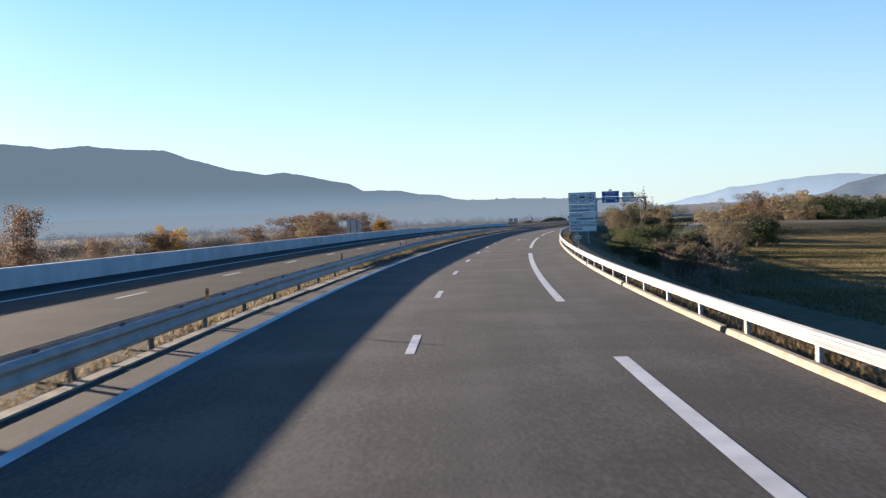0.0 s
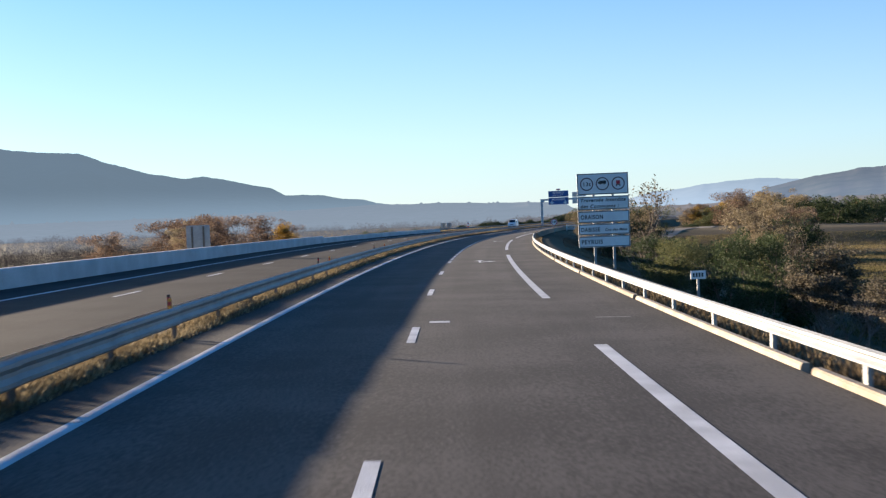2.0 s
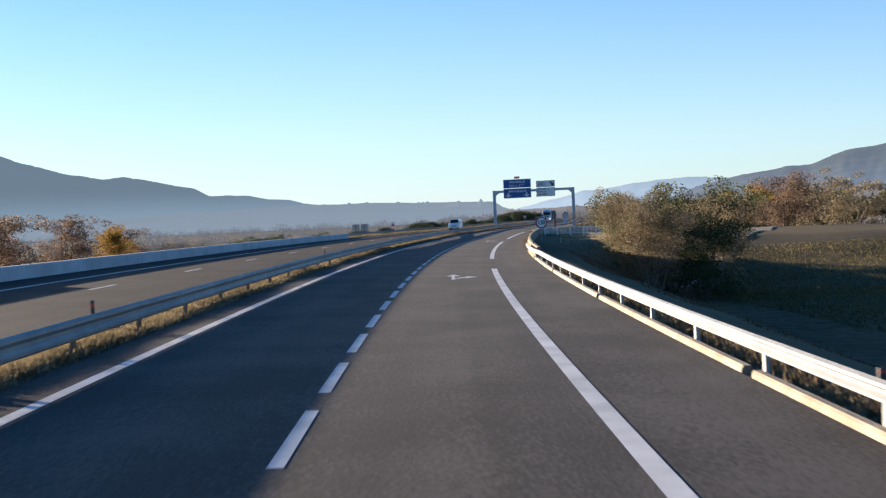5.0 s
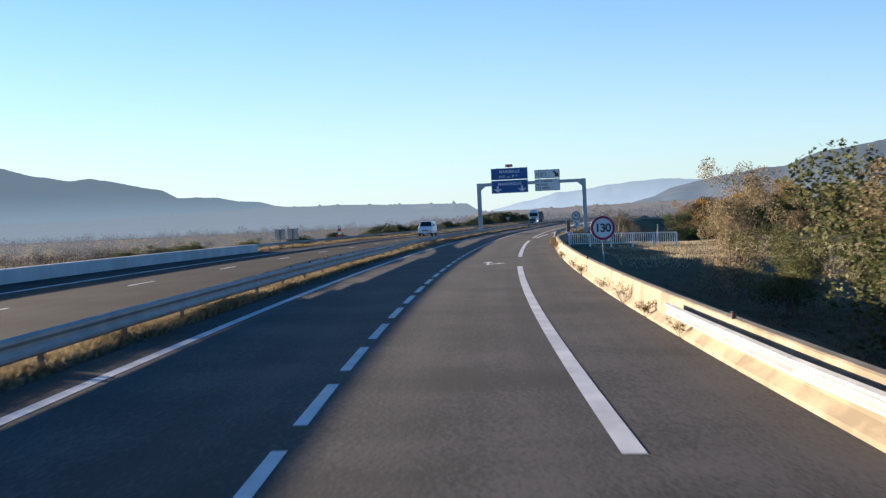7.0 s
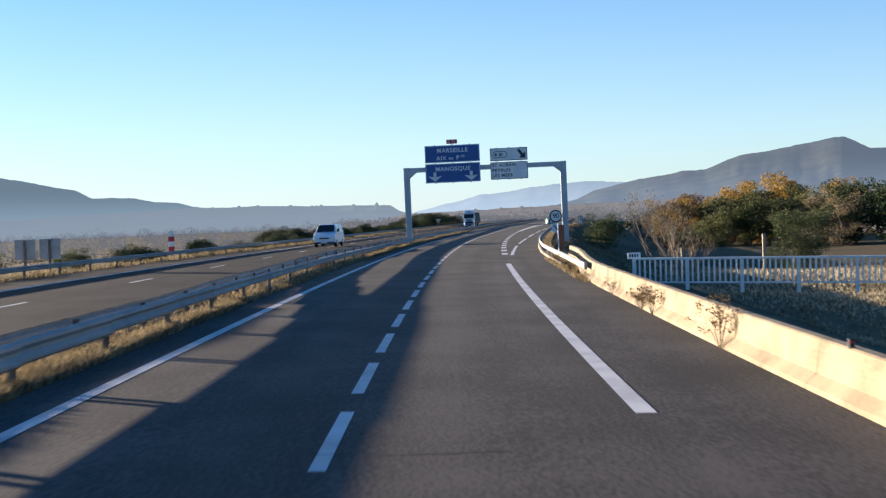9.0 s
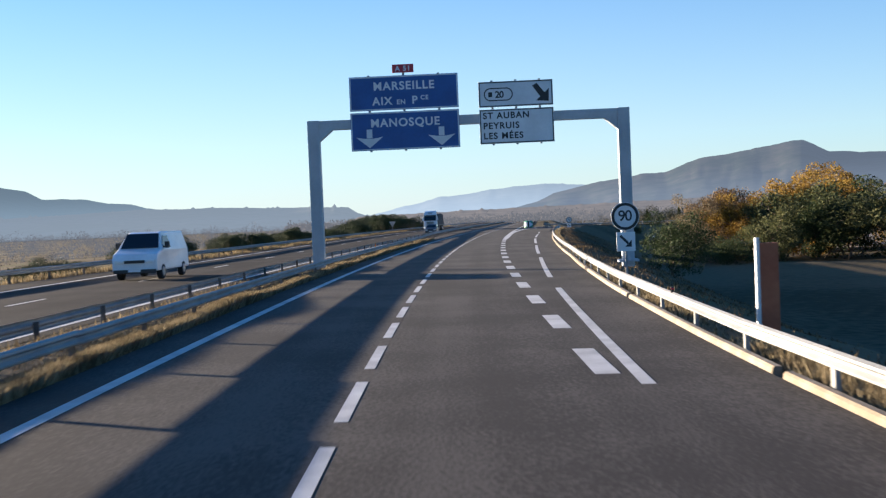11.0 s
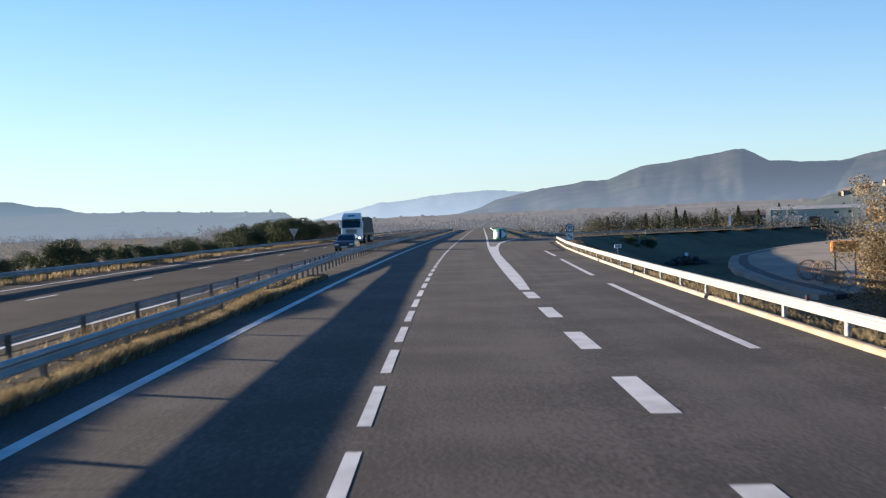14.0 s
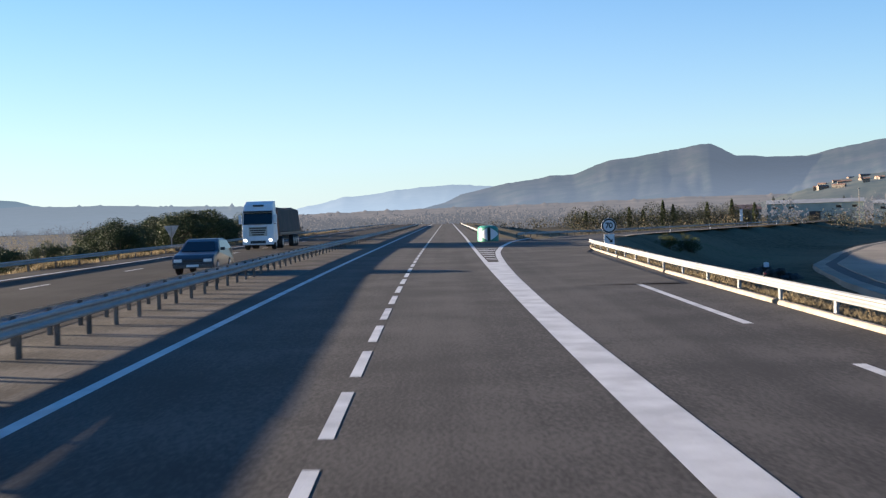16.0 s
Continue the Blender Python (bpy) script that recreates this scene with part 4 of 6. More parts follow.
# the valley beyond the opposite carriageway
for row in [
    ("brown", 193, -95, 13.0, 0.75), ("brown", 128, -62, 7.1, 1.16), ("brown", 122, -66, 6.7, 1.16), ("brown", 176, -60, 6.2, 1.05), ("gold", 183, -62, 6.6, 1.05), ("brown", 170, -66, 5.9, 1.05), ("brown", 190, -66, 6.0, 1.05), ("bare", 150, -58, 5.0, 1.16),
    ("brown", 240, -56, 7.1, 1.16), ("brown", 248, -60, 7.7, 1.26), ("brown", 256, -57, 8.1, 1.26), ("brown", 263, -60, 7.6, 1.26), ("tan", 235, -54, 6.4, 1.16), ("brown", 228, -50, 5.5, 1.26), ("brown", 271, -56, 7.1, 1.16), ("gold", 279, -52, 5.4, 1.05), ("brown", 286, -54, 5.5, 1.16), ("brown", 252, -66, 7.6, 1.26), ("brown", 216, -60, 6.2, 1.16),
]:
    plant(*row)
rng = random.Random(5)
for i in range(34):
    s = 330 + i * 7.2 + rng.uniform(-3, 3)
    big = 1.9 * float(smooth(500, 530, s))
    plant("dome" if i % 3 else "dome_wide", s, OUTER(s) - 7.5 - rng.uniform(0, 7), rng.uniform(2.0, 2.9) + 0.8 * float(smooth(355, 395, s)) + 1.45 * big, rng.uniform(0.95, 1.25))
for i in range(6):
    s = 306 + i * 7 + rng.uniform(-2, 2)
    plant("oak_round", s, -38 - rng.uniform(0, 10), rng.uniform(1.8, 2.3), 1.3)

# ---- signs ----
SIGN_WHITE = material("sign white", [(0.60, 0.61, 0.61), (0.70, 0.71, 0.71)], scale=1.0, fine=9.0, rough=0.5, bump=0.0)
SIGN_BLUE = material("sign blue", [(0.012, 0.065, 0.22), (0.018, 0.090, 0.29)], scale=1.0, fine=9.0, rough=0.5, bump=0.0)
SIGN_BLACK = plain("sign black", (0.012, 0.012, 0.014), 0.5)
SIGN_RED = plain("sign red", (0.42, 0.015, 0.03), 0.45)
SIGN_BACK = material("sign back", [(0.26, 0.27, 0.28), (0.36, 0.37, 0.38)], scale=2.0, fine=15.0, rough=0.5, metal=0.4, bump=0.0)
GANTRY = material("gantry steel", [(0.36, 0.38, 0.40), (0.45, 0.47, 0.49)], scale=0.8, fine=10.0, rough=0.6, metal=0.2, bump=0.05)


def letters_of(me):
    """The mesh of a line of text taken apart into its letters."""
    root = list(range(len(me.vertices)))

    def find(i):
        while root[i] != i:
            root[i] = root[root[i]]
            i = root[i]
        return i

    for e in me.edges:
        root[find(e.vertices[0])] = find(e.vertices[1])
    pieces = {}
    for p in me.polygons:
        pieces.setdefault(find(p.vertices[0]), []).append(list(p.vertices))
    spans = []
    for faces in pieces.values():
        xs = [me.vertices[i].co.x for f in faces for i in f]
        spans.append([min(xs), max(xs), faces])
    spans.sort(key=lambda q: q[0] - q[1])
    letters = []
    for a, b, faces in spans:
        for q in letters:
            if min(b, q[1]) - max(a, q[0]) > 0.6 * (b - a):
                q[2].extend(faces)
                break
        else:
            letters.append([a, b, list(faces)])
    out = []
    for a, b, faces in letters:
        order = {}
        for f in faces:
            for i in f:
                order.setdefault(i, len(order))
        one = bpy.data.meshes.new("letter")
        one.from_pydata([tuple(me.vertices[i].co) for i in order], [], [[order[i] for i in f] for f in faces])
        out.append(one)
    return out


def words(text, size, material, parent, x, y, z, align="LEFT", name="letter", wide=1.0, slant=0.0):
    """Raised lettering on a face that looks along -y."""
    cu = bpy.data.curves.new("lettering", "FONT")
    cu.body, cu.size, cu.align_x, cu.extrude, cu.shear, cu.space_character, cu.offset = text, size, align, 0.003, slant, 0.9 if text.isdigit() else 1.16, size * (0.012 if "9" in text else 0.026)
    tmp = bpy.data.objects.new("lettering", cu)
    me = bpy.data.meshes.new_from_object(tmp)
    bpy.data.objects.remove(tmp)
    m = Matrix.Translation((x, y, z)) @ pose(0, 0, 0, 90) @ Matrix.Diagonal((wide, 1, 1, 1))
    for letter in letters_of(me):
        letter.materials.append(material)
        part(name, letter, None, parent, m=m)
    bpy.data.meshes.remove(me)


def disc(r, y0, y1, sides=40):
    bm = bmesh.new()
    bmesh.ops.create_cone(bm, cap_ends=True, segments=sides, radius1=r, radius2=r, depth=y1 - y0, matrix=Matrix.Translation((0, (y0 + y1) / 2, 0)) @ pose(0, 0, 0, 90))
    return bm


def ring_face(r0, r1, y, thick=0.006, sides=40):
    bm = bmesh.new()
    v = [[bm.verts.new((r * math.cos(a), yy, r * math.sin(a))) for r, yy in ((r0, y), (r1, y), (r1, y + thick), (r0, y + thick))] for a in (2 * math.pi * i / sides for i in range(sides))]
    for i in range(sides):
        for k in range(4):
            bm.faces.new((v[i - 1][k], v[i - 1][(k + 1) % 4], v[i][(k + 1) % 4], v[i][k]))
    bmesh.ops.recalc_face_normals(bm, faces=bm.faces)
    return bm


def framed_panel(root, x0, x1, z0, z1, face, border, name="panel", y=0.0, edge=0.035):
    p = part(name, boxed(x0, x1, y, y + 0.05, z0, z1, bevel=0.01), face, root)
    for a in ((x0 + 0.02, x1 - 0.02, z1 - 0.02 - edge, z1 - 0.02), (x0 + 0.02, x1 - 0.02, z0 + 0.02, z0 + 0.02 + edge), (x0 + 0.02, x0 + 0.02 + edge, z0 + 0.02 + edge, z1 - 0.02 - edge), (x1 - 0.02 - edge, x1 - 0.02, z0 + 0.02 + edge, z1 - 0.02 - edge)):
        part("border", boxed(a[0], a[1], y - 0.004, y + 0.002, a[2], a[3]), border, p)
    return p


def speed_sign(s, n, z, number, r, label, border, below=False, ground=None):
    base = ground_z(s, n, False) if ground is None else ground
    root = thing("speed_limit_sign", label, "road sign", stand(s, n, base))
    h = z - base
    part("post", boxed(-0.04, 0.04, 0.05, 0.10, -0.3, h + r * 0.6), STEEL, root)
    face = part("face", disc(r, -0.01, 0.02), SIGN_WHITE, root, m=Matrix.Translation((0, 0, h)))
    part("back", disc(r * 0.99, 0.021, 0.045), SIGN_BACK, root, m=Matrix.Translation((0, 0, h)))
    part("rim", ring_face(r * 0.76, r * 0.96, -0.018), border, face)
    words(number, r * (0.92 if len(number) > 2 else 1.05), SIGN_BLACK, face, 0, -0.012, -r * 0.30, "CENTER", wide=1.0)
    if below:
        p = part("plate", boxed(-0.36, 0.36, -0.01, 0.03, h - r - 0.80, h - r - 0.06, bevel=0.008), SIGN_WHITE, root)
        bm = bmesh.new()
        f = lambda pts: bm.faces.new([bm.verts.new((x, -0.016, h - r - 0.43 + z)) for x, z in pts])
        f([(-0.25, 0.20), (-0.18, 0.27), (0.12, -0.03), (0.05, -0.10)])
        f([(0.22, -0.20), (0.22, 0.06), (-0.04, -0.20)])
        part("arrow", bm, SIGN_BLACK, p)
    return root


RIM = plain("sign rim", (0.30, 0.012, 0.05), 0.5)
RIM_DARK = plain("dull dark red rim", (0.055, 0.012, 0.022), 0.6)
speed_sign(230.7, 6.95, 1.70, "130", 0.54, "round speed limit sign with a red rim behind the barrier", RIM)
speed_sign(325.8, 7.75, 2.15, "90", 0.55, "round speed limit sign with an arrow plate below", SIGN_BLACK, True)
speed_sign(481.8, 12.9, 1.40, "70", 0.52, "round speed limit sign with an arrow plate at the exit", SIGN_BLACK, True)

# route board with five panels
root = thing("route_board", "white route board of five panels on two steel posts", "road sign", stand(114.2, 6.70, ground_z(114.2, 7.8, False)))
zb = -ground_z(114.2, 7.8, False)
for x in (0.82, 1.78):
    part("post", boxed(x - 0.06, x + 0.06, 0.06, 0.18, -0.4, zb + 4.35), STEEL, root)
tops = [(4.50, 3.42), (3.34, 2.66), (2.60, 2.02), (1.95, 1.40), (1.34, 0.77)]
panels = [framed_panel(root, 0, 2.58, zb + b, zb + t, SIGN_WHITE, SIGN_BLACK) for t, b in tops]
for i, x in enumerate((0.49, 1.28, 2.07)):
    part("rim", ring_face(0.278, 0.33, -0.014), RIM_DARK, panels[0], m=Matrix.Translation((x, 0, zb + 3.96)))
words("13t", 0.27, SIGN_BLACK, panels[0], 0.49, -0.006, zb + 3.87, "CENTER")
bm = boxed(-0.16, 0.19, -0.010, 0.0, 0.0, 0.16)
box(bm, -0.22, -0.165, -0.010, 0.0, 0.0, 0.10)
box(bm, -0.13, -0.07, -0.010, 0.0, -0.04, 0.0)
box(bm, 0.08, 0.14, -0.010, 0.0, -0.04, 0.0)
part("lorry_mark", bm, SIGN_BLACK, panels[0], m=Matrix.Translation((1.28, 0, zb + 3.96)))
part("tank_mark", boxed(-0.10, 0.10, -0.010, 0.0, -0.02, 0.16, bevel=0.003), SIGN_RED, panels[0], m=Matrix.Translation((2.07, 0, zb + 3.94)))
bm = boxed(-0.11, 0.11, -0.010, 0.0, -0.07, -0.03)
box(bm, -0.11, -0.06, -0.010, 0.0, -0.13, -0.07)
box(bm, 0.06, 0.11, -0.010, 0.0, -0.13, -0.07)
part("axle_mark", bm, SIGN_BLACK, panels[0], m=Matrix.Translation((2.07, 0, zb + 3.94)))
words("Traversée Interdite", 0.245, SIGN_BLACK, panels[1], 0.13, -0.006, zb + 3.07, slant=0.25, wide=1.0)
words("des Communes :", 0.245, SIGN_BLACK, panels[1], 0.13, -0.006, zb + 2.76, slant=0.25)
words("ORAISON", 0.29, SIGN_BLACK, panels[2], 0.13, -0.006, zb + 2.20, wide=0.80)
words("DABISSE", 0.29, SIGN_BLACK, panels[3], 0.13, -0.006, zb + 1.57, wide=0.80)
words("Cne des Mées", 0.19, SIGN_BLACK, panels[3], 1.33, -0.006, zb + 1.58, slant=0.25, wide=0.88)
words("PEYRUIS", 0.29, SIGN_BLACK, panels[4], 0.13, -0.006, zb + 0.95, wide=0.90)

# gantry over the carriageway
GS = 333.6
root = thing("sign_gantry", "grey steel sign gantry spanning the motorway lanes", "sign gantry", stand(GS, 0), "", "structure")
for x, w in ((-5.35, 0.27), (8.85, 0.27)):
    p = part("pillar", boxed(x - w, x + w, -0.24, 0.24, -0.3, 6.97, bevel=0.03), GANTRY, root)
    for dx in (-0.12, 0.12):
        part("rib", boxed(x + dx - 0.02, x + dx + 0.02, -0.27, -0.238, 0.1, 6.4), GANTRY, p)
    part("foot_plate", boxed(x - 0.45, x + 0.45, -0.4, 0.4, -0.06, 0.05), GANTRY, p)
part("crossbeam", boxed(-5.08, 8.58, -0.2, 0.2, 6.52, 6.95, bevel=0.02), GANTRY, root)
for x in (-4.83, 8.33):
    bm = bmesh.new()
    sgn = 1 if x < 0 else -1
    v = [(x - sgn * 0.25, 6.0), (x - sgn * 0.25, 6.55), (x + sgn * 0.4, 6.55)]
    r = [[bm.verts.new((a, y, b)) for a, b in v] for y in (-0.19, 0.19)]
    bm.faces.new(r[0]), bm.faces.new(r[1][::-1])
    for i in range(3):
        bm.faces.new((r[0][i - 1], r[1][i - 1], r[1][i], r[0][i]))
    part("gusset", bm, GANTRY, root)


def board(name, label, x0, x1, z0, z1, face, border):
    root = thing(name, label, "road sign", stand(GS - 0.3, 0), "gantry boards")
    framed_panel(root, x0, x1, z0, z1, face, border, edge=0.05)
    for u in (0.18, 0.5, 0.82):
        part("bracket", boxed(x0 + (x1 - x0) * u - 0.05, x0 + (x1 - x0) * u + 0.05, 0.052, 0.11, z0 - 0.06, z1 + 0.06), STEEL, root)
    return root


b1 = board("direction_board", "blue motorway board with white town names", -3.6, 1.38, 7.30, 8.86, SIGN_BLUE, SIGN_WHITE)
p = b1.children[0]
words("MARSEILLE", 0.52, SIGN_WHITE, p, -1.1, -0.006, 8.22, "CENTER")
for text, size, x, z in (("AIX", 0.50, -2.55, 7.55), ("EN", 0.30, -1.45, 7.55), ("P", 0.50, -0.75, 7.55), ("CE", 0.28, -0.35, 7.72)):
    words(text, size, SIGN_WHITE, p, x, -0.006, z)
b2 = board("direction_board", "blue motorway board with a town and two arrows", -3.6, 1.38, 5.48, 7.22, SIGN_BLUE, SIGN_WHITE)
p = b2.children[0]
words("MANOSQUE", 0.52, SIGN_WHITE, p, -1.1, -0.006, 6.55, "CENTER")
for x in (-2.75, 0.55):
    bm = bmesh.new()
    f = lambda pts: bm.faces.new([bm.verts.new((x + a, -0.010, 5.60 + b)) for a, b in pts])
    f([(-0.13, 0.45), (0.13, 0.45), (0.13, 0.85), (-0.13, 0.85)])
    f([(-0.62, 0.50), (-0.16, 0.42), (0, 0.0)])
    f([(0.62, 0.50), (0, 0.0), (0.16, 0.42)])
    f([(-0.2, 0.43), (0, 0.0), (0.2, 0.43)])
    part("arrow", bm, SIGN_WHITE, p)
b3 = board("exit_board", "white exit board with a number and a slanting arrow", 2.30, 5.68, 7.22, 8.38, SIGN_WHITE, SIGN_BLACK)
p = b3.children[0]
bm = bmesh.new()
loop = []
for i in range(32):
    a = 2 * math.pi * (i + 0.5) / 32
    side = 0.36 if math.cos(a) > 0 else -0.36
    loop.append([bm.verts.new((3.2 + side + r * math.cos(a), -0.010, 7.79 + r * math.sin(a))) for r in (0.25, 0.30)])
for p0, p1 in zip(loop, loop[1:] + loop[:1]):
    bm.faces.new((p0[0], p0[1], p1[1], p1[0]))
part("oval", bm, SIGN_BLACK, p)
words("20", 0.42, SIGN_BLACK, p, 3.05, -0.006, 7.64)
part("junction_mark", boxed(2.74, 2.92, -0.010, 0.0, 7.68, 7.90), SIGN_BLACK, p)
bm = bmesh.new()
f = lambda pts: bm.faces.new([bm.verts.new((a, -0.012, b)) for a, b in pts])
f([(4.75, 8.12), (4.95, 8.24), (5.30, 7.80), (5.10, 7.62)])
f([(5.48, 7.40), (5.50, 7.98), (4.90, 7.44)])
part("arrow", bm, SIGN_BLACK, p)
b4 = board("exit_board", "white exit board with three place names", 2.30, 5.68, 5.55, 7.12, SIGN_WHITE, SIGN_BLACK)
p = b4.children[0]
for i, w in enumerate(("ST AUBAN", "PEYRUIS", "LES MÉES")):
    words(w, 0.40, SIGN_BLACK, p, 2.46, -0.006, 6.70 - 0.46 * i)
b5 = thing("route_number_plate", "small red plate with a white route number", "road sign", stand(GS - 0.3, 0), "gantry boards")
p = part("panel", boxed(-1.60, -0.62, 0.0, 0.04, 8.98, 9.36, bevel=0.01), SIGN_RED, b5)
words("A 51", 0.32, SIGN_WHITE, p, -1.11, -0.006, 9.06, "CENTER")
part("bracket", boxed(-1.15, -1.05, 0.042, 0.09, 8.6, 9.3), STEEL, b5)

# bridge railing across the side road
RAIL_PALE = material("pale galvanised railing", [(0.58, 0.58, 0.56), (0.72, 0.72, 0.70)], scale=2.0, fine=20.0, rough=0.55, metal=0.1, bump=0.05)
root = thing("railing", "pale grey steel railing with upright bars over the side road", "railing", stand(268, 6.8, -0.02, -19.6) @ pose(0, 0, 0, 0, 1.0), "", "structure")
L = 8.2
part("top_rail", boxed(0, L, -0.045, 0.045, 0.81, 0.88, bevel=0.02), RAIL_PALE, root)
part("bottom_rail", boxed(0, L, -0.025, 0.025, 0.08, 0.13), RAIL_PALE, root)
bar = mesh_of("bar", cone(bmesh.new(), Vector((0, 0, 0.12)), Vector((0, 0, 0.82)), 0.03, 0.03, 8), RAIL_PALE)
up = mesh_of("upright", boxed(-0.05, 0.05, -0.06, 0.06, -0.2, 0.84), RAIL_PALE)
for i in range(6):
    part("upright", up, None, root, m=Matrix.Translation((i * 1.64, 0, 0)))
for i in range(50):
    if i % 10:
        part("bar", bar, None, root, m=Matrix.Translation((i * 0.164, 0, 0)))

# crash cushion at the parting
GREEN = material("cushion green", [(0.02, 0.16, 0.11), (0.03, 0.22, 0.15)], scale=1.0, fine=10.0, rough=0.5, bump=0.0)
root = thing("crash_cushion", "green rounded crash cushion with white chevron faces", "crash cushion", stand(503, 5.4), "", "structure")


def cushion_skin(outline, grow, thick=0.006):
    """A patch on the rounded nose, its outline given by angle from the front and height."""
    bm = bmesh.new()
    rings = []
    for r in (0.88 + grow, 0.88 + grow - thick):
        rings.append([bm.verts.new((r * math.sin(a), 0.9 - r * math.cos(a), z)) for a, z in outline])
    n = len(outline)
    for k in range(n // 2 - 1):
        bm.faces.new((rings[0][k], rings[0][k + 1], rings[0][n - 2 - k], rings[0][n - 1 - k]))
    for k in range(n):
        bm.faces.new((rings[0][k - 1], rings[0][k], rings[1][k], rings[1][k - 1]))
    bmesh.ops.recalc_face_normals(bm, faces=bm.faces)
    return bm


bm = bmesh.new()
levels = [(0.0, 1.0), (0.06, 1.03), (1.05, 1.0), (1.24, 0.93), (1.36, 0.72), (1.40, 0.4)]
rings = []
for z, f in levels:
    ring = [bm.verts.new((0.88 * f * math.sin(a), 0.9 - 0.88 * f * math.cos(a), z)) for a in (-math.pi / 2 + math.pi * i / 20 for i in range(21))]
    rings.append(ring + [bm.verts.new((0.88 * f, 4.6, z)), bm.verts.new((-0.88 * f, 4.6, z))])
for p, q in zip(rings, rings[1:]):
    for k in range(len(p)):
        bm.faces.new((p[k - 1], p[k], q[k], q[k - 1]))
bm.faces.new(rings[-1])
bmesh.ops.recalc_face_normals(bm, faces=bm.faces)
part("body", bm, GREEN, root)
for sgn in (-1, 1):
    up = [(sgn * radians(a), 1.22 - 0.009 * (a - 9)) for a in range(9, 70, 5)]
    down = [(sgn * radians(a), 0.14 + 0.0085 * (a - 9)) for a in range(69, 8, -5)]
    part("chevron", cushion_skin(up + down, 0.03), SIGN_WHITE, root)
part("centre_strip", cushion_skin([(radians(a), 1.26) for a in (-7, 0, 7)] + [(radians(a), 0.1) for a in (7, 0, -7)], 0.034), SIGN_BLACK, root)
for i in range(4):
    part("rib", boxed(0.885, 0.91, 1.3 + 0.8 * i, 1.42 + 0.8 * i, 0.1, 1.1), SIGN_BLACK, root)

# ---- woods, grass and weeds ----
def stuff(name, me, label, category):
    return tagged(new(name, me), label, category, kind="stuff")


WOOD_BROWN = material("bare winter woods", [(0.048, 0.044, 0.041), (0.066, 0.059, 0.054), (0.086, 0.075, 0.067)], scale=0.02, fine=0.6, rough=1.0, bump=0.0, per_island=0.25, gloss=0.0, translucent=0.08)
WOOD_GREEN = material("mixed hedge woods", [(0.038, 0.044, 0.030), (0.062, 0.062, 0.045), (0.10, 0.082, 0.06)], scale=0.03, fine=0.6, rough=1.0, bump=0.0, per_island=0.4, gloss=0.0, translucent=0.08)


def woods(name, spots, material, label, seed, per=56, upright=1.0, fine=1.0):
    """Crowns of many small slivers, far off."""
    rng = np.random.default_rng(seed)
    spots = np.asarray(spots)
    k = len(spots)
    which = np.repeat(np.arange(k), per)
    d = rng.normal(size=(k * per, 3))
    d /= np.linalg.norm(d, axis=1)[:, None]
    h = spots[which, 3]
    pos = spots[which, :3] + np.stack([d[:, 0] * h * 0.34, d[:, 1] * h * 0.34, h * (0.52 + 0.46 * d[:, 2] * rng.random(k * per) ** 0.4)], 1)
    u = rng.normal(size=(k * per, 3)) * (1, 1, upright)
    u /= np.linalg.norm(u, axis=1)[:, None]
    v = np.cross(u, rng.normal(size=(k * per, 3)))
    v /= np.linalg.norm(v, axis=1)[:, None]
    a = (h * fine * (0.035 + 0.055 * rng.random(k * per)))[:, None]
    verts = np.stack([pos - u * a, pos + v * a * 0.75, pos + u * a], 1).reshape(-1, 3)
    me = bpy.data.meshes.new(name)
    me.from_pydata(verts.tolist(), [], np.arange(k * per * 3).reshape(-1, 3).tolist())
    me.materials.append(material)
    return stuff(name, me, label, "woods")


def spread(count, az0, az1, d0, d1, z, h0, h1, seed, eye=(40, 220), clump=0.02, keep=None):
    r = random.Random(seed)
    out = []
    while len(out) < count:
        a, d = radians(r.uniform(az0, az1)), d0 * (d1 / d0) ** r.random()
        x, y = eye[0] + d * math.sin(a), eye[1] + d * math.cos(a)
        if noise.noise((x * clump, y * clump, seed)) < -0.12 or (keep and not keep(x, y)):
            continue
        out.append((x, y, z, r.uniform(h0, h1)))
    return out


woods("near_valley_woods", spread(1700, -72, 2, 130, 360, -6.8, 4.0, 6.6, 26), WOOD_BROWN, "bare grey-brown thicket on the valley floor below the road", 30, 230, fine=0.36)
# haze over these woods is put into their material as emission
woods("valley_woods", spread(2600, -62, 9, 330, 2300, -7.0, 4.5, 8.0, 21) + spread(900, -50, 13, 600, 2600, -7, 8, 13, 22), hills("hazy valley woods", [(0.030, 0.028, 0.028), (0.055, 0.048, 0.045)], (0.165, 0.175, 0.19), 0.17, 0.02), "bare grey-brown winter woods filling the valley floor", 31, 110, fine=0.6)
# the far woods glow faintly as well, imitating haze
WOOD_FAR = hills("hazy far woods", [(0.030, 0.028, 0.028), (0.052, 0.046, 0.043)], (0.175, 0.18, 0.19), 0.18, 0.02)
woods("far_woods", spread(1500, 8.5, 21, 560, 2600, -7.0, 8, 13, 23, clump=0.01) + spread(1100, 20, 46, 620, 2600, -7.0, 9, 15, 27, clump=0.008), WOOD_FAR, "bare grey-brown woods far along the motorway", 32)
woods("hedge_woods", spread(1500, 24, 58, 470, 2400, -7.0, 5, 9, 24, clump=0.008) + spread(260, 16, 30, 640, 1500, -7.0, 6, 9, 25), WOOD_GREEN, "mixed hedges and small trees across the plain", 33, 140, fine=0.6)
WOOD_DARK = material("dark hedge leaves", [(0.022, 0.028, 0.016), (0.040, 0.044, 0.026), (0.075, 0.066, 0.042)], scale=0.05, fine=0.8, rough=1.0, bump=0.0, per_island=0.3, gloss=0.0, translucent=0.12)
